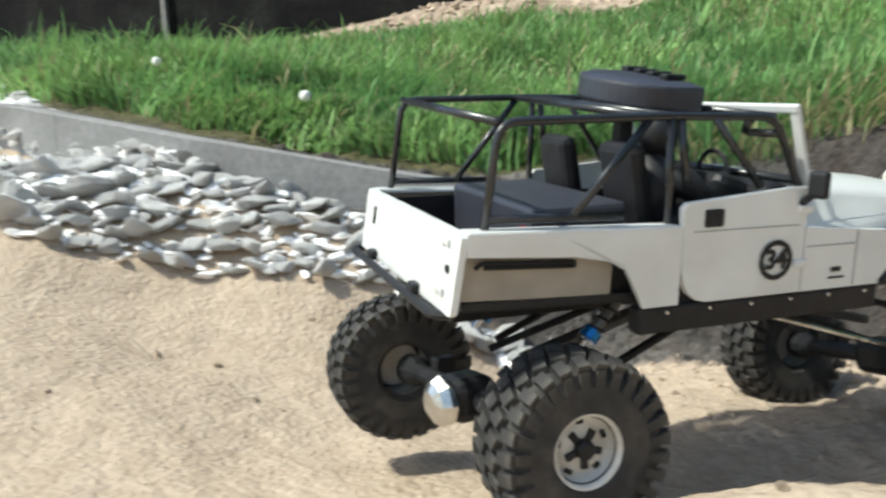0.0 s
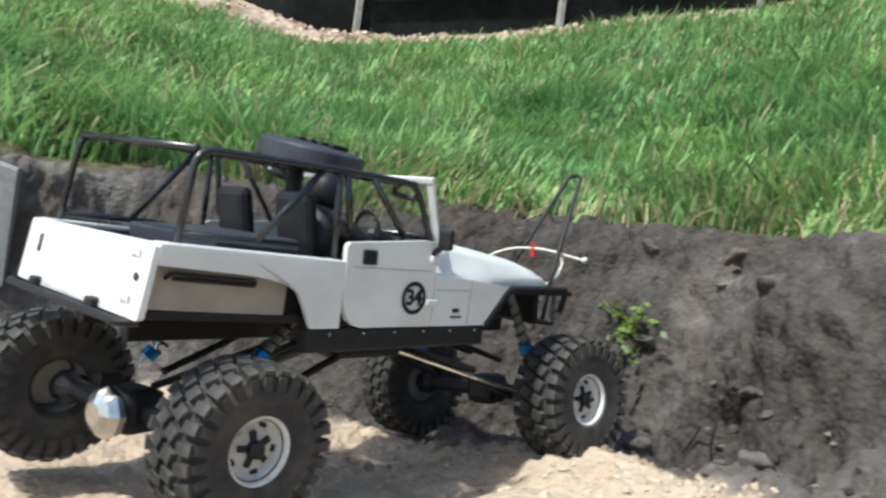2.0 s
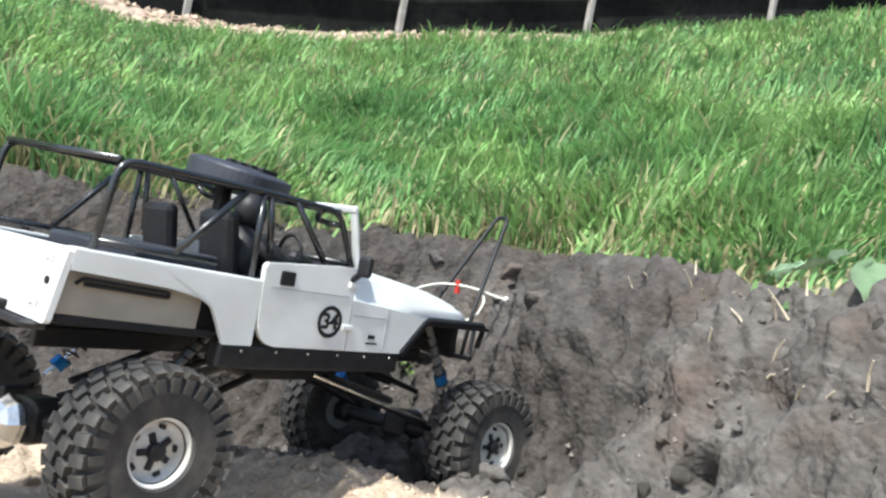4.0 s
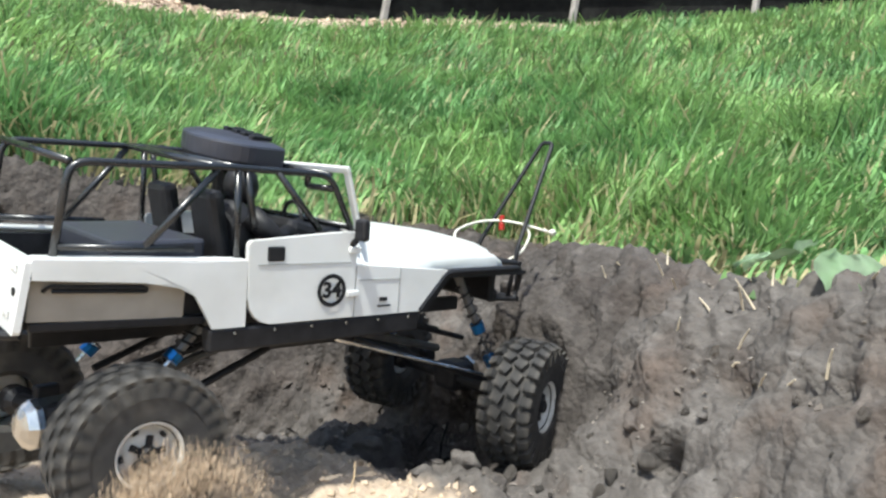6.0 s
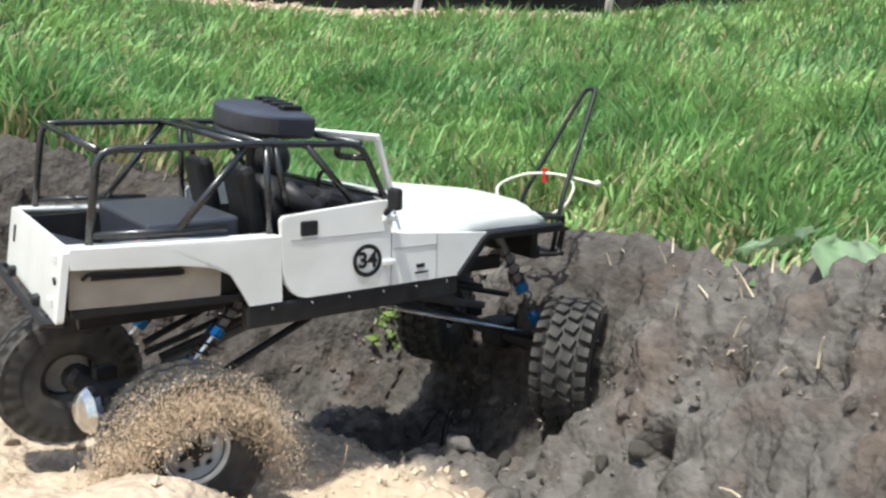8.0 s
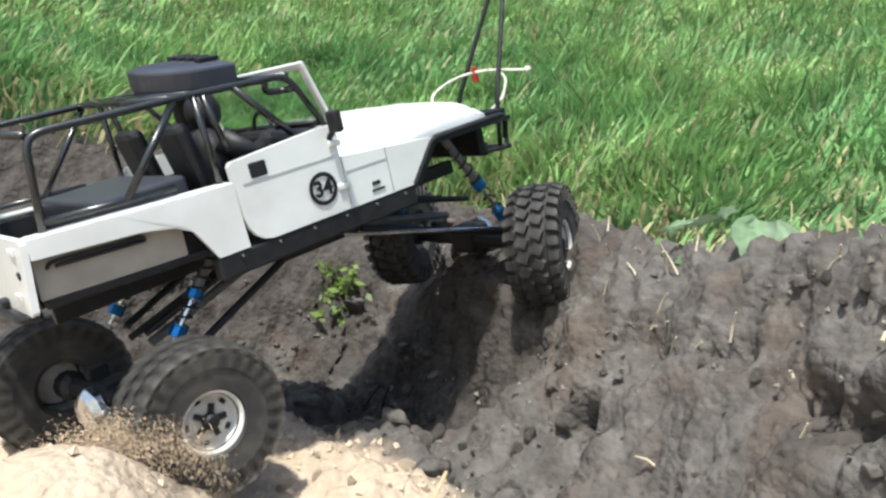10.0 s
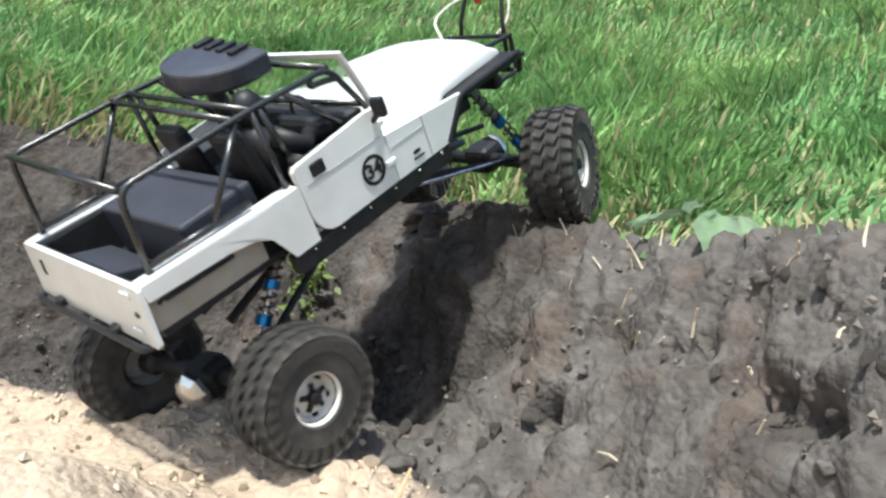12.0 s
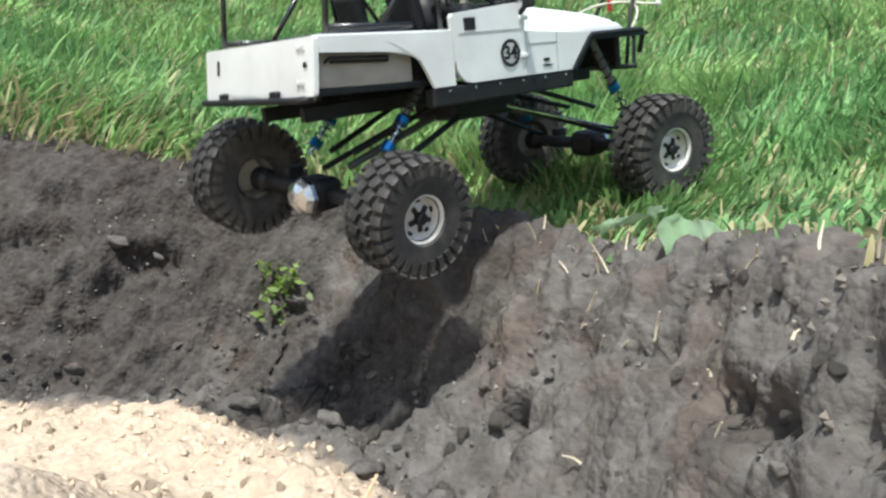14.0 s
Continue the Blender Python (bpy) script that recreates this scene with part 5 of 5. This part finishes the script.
def build_thrown_sand():
    """Loose grains whirled round by a digging wheel, about the hub."""
    rng = random.Random(21)
    bm = bmesh.new()
    for k in range(42000):
        a = radians(rng.triangular(5, 235, 150))
        out = rng.random() ** 3
        r = 0.028 + 0.022 * math.sqrt(rng.random()) + 0.014 * out
        c = Vector((r * math.cos(a), rng.gauss(-0.010, 0.011), r * math.sin(a)))
        g = rng.uniform(0.00020, 0.00050)
        d = [c + Vector((rng.uniform(-1, 1), rng.uniform(-1, 1), rng.uniform(-1, 1))) * g * 1.5 for _ in range(4)]
        v = [bm.verts.new(p) for p in d]
        for t in ((0, 1, 2), (0, 3, 1), (1, 3, 2), (0, 2, 3)):
            bm.faces.new([v[q] for q in t])
    return thing("thrown_sand", bm, GRAIN, "loose pale sand grains thrown up over the digging wheel", "sand spray", kind="stuff")


SPRAY = build_thrown_sand()


# ---- what moves ----
def motions():
    truck, ra, fa, wheels = TRUCK_PARTS
    walk(truck, [(r[0], pose(*r[1:7])) for r in TRUCK])
    times = [r[0] for r in TRUCK]

    def at(col, t):
        return float(np.interp(t, times, [r[col] for r in TRUCK]))

    # spin rates in degrees a second, rear and front, and the steering angle
    spin = [(0, 150, 150), (3.4, 60, 60), (4.2, 30, 30), (6.2, 500, 200), (8.7, 650, 120), (10.6, 500, 120), (12.2, 700, 300), (13.2, 500, 400), (14.0, 120, 120)]
    steer = [(0, -4), (2.5, -6), (4.2, -6), (6.3, 24), (8.7, 30), (11, 24), (12.6, 18), (13.3, 0), (14, -10)]
    left = [(0, 0.037, 0.012), (1, 0.049, 0.020), (2, 0.057, 0.032), (3, 0.055, 0.043), (4, 0.050, 0.034), (6.5, 0.040, 0.036), (8.7, 0.037, 0.036), (11, 0.034, 0.036), (13, 0.033, 0.034), (13.5, 0.055, 0.036), (14, 0.061, 0.040)]
    skew = [(0, -0.036), (2, -0.033), (8.5, -0.030), (13, -0.034), (14, -0.034)]
    rows = {o: [] for o in (ra, fa, *wheels)}
    a_r = a_f = 0.0
    steps = [k / 10 for k in range(141)]
    for t in steps:
        a_r += 0.1 * float(np.interp(t, [s[0] for s in spin], [s[1] for s in spin]))
        a_f += 0.1 * float(np.interp(t, [s[0] for s in spin], [s[2] for s in spin]))
        st = float(np.interp(t, [s[0] for s in steer], [s[1] for s in steer]))
        zr, zf = at(7, t), at(8, t)
        lr = float(np.interp(t, [s[0] for s in left], [s[1] for s in left]))
        lf = float(np.interp(t, [s[0] for s in left], [s[2] for s in left]))
        for ax, x, zz, zl, (wr, wl), spun, turn in ((ra, 0.0, zr, lr, wheels[:2], a_r, 0.0), (fa, 0.330, zf, lf, wheels[2:], a_f, st)):
            roll = math.degrees(math.atan2(zl - zz, 0.215))
            back = float(np.interp(t, [s[0] for s in skew], [s[1] for s in skew])) if ax is ra else 0.0
            yaw = math.degrees(math.atan2(-back, 0.215))
            rows[ax].append((t, pose(x + back / 2, 0, (zz + zl) / 2, roll, 0, yaw)))
            for w, xx, yy, h in ((wr, x - 0.003, -0.097, zz), (wl, x + back, 0.101, zl)):
                rows[w].append((t, Matrix.Translation((xx, yy, h)) @ pose(0, 0, 0, roll, 0, 0) @ pose(0, 0, 0, 0, 0, turn) @ pose(0, 0, 0, 0, spun, 0)))
    for o, r in rows.items():
        walk(o, r)
    # the thrown sand lies in the ground until the wheel digs, then shakes over it
    low = -0.16
    heap = [(0.0, low), (5.4, low), (6.2, -0.006), (6.8, -0.004), (7.2, -0.038), (7.7, -0.036), (8.3, 0.0), (9.4, -0.004), (10.2, -0.06), (10.9, low), (14.0, low)]
    for_times = [0.0, 5.4] + [5.5 + k / 10 for k in range(50)] + [10.9, 14.0]
    whirl = []
    for k, t in enumerate(for_times):
        dz = float(np.interp(t, [h[0] for h in heap], [h[1] for h in heap]))
        m = min(max(t, 6.5), 8.5)
        whirl.append((t, pose(at(1, m) - 0.004, at(2, m) - 0.102, 0.050 + dz, 0, 0, 6) @ pose(0, 0, 0, 0, 18 * math.sin(2.4 * k), 0)))
    walk(SPRAY, whirl)


motions()
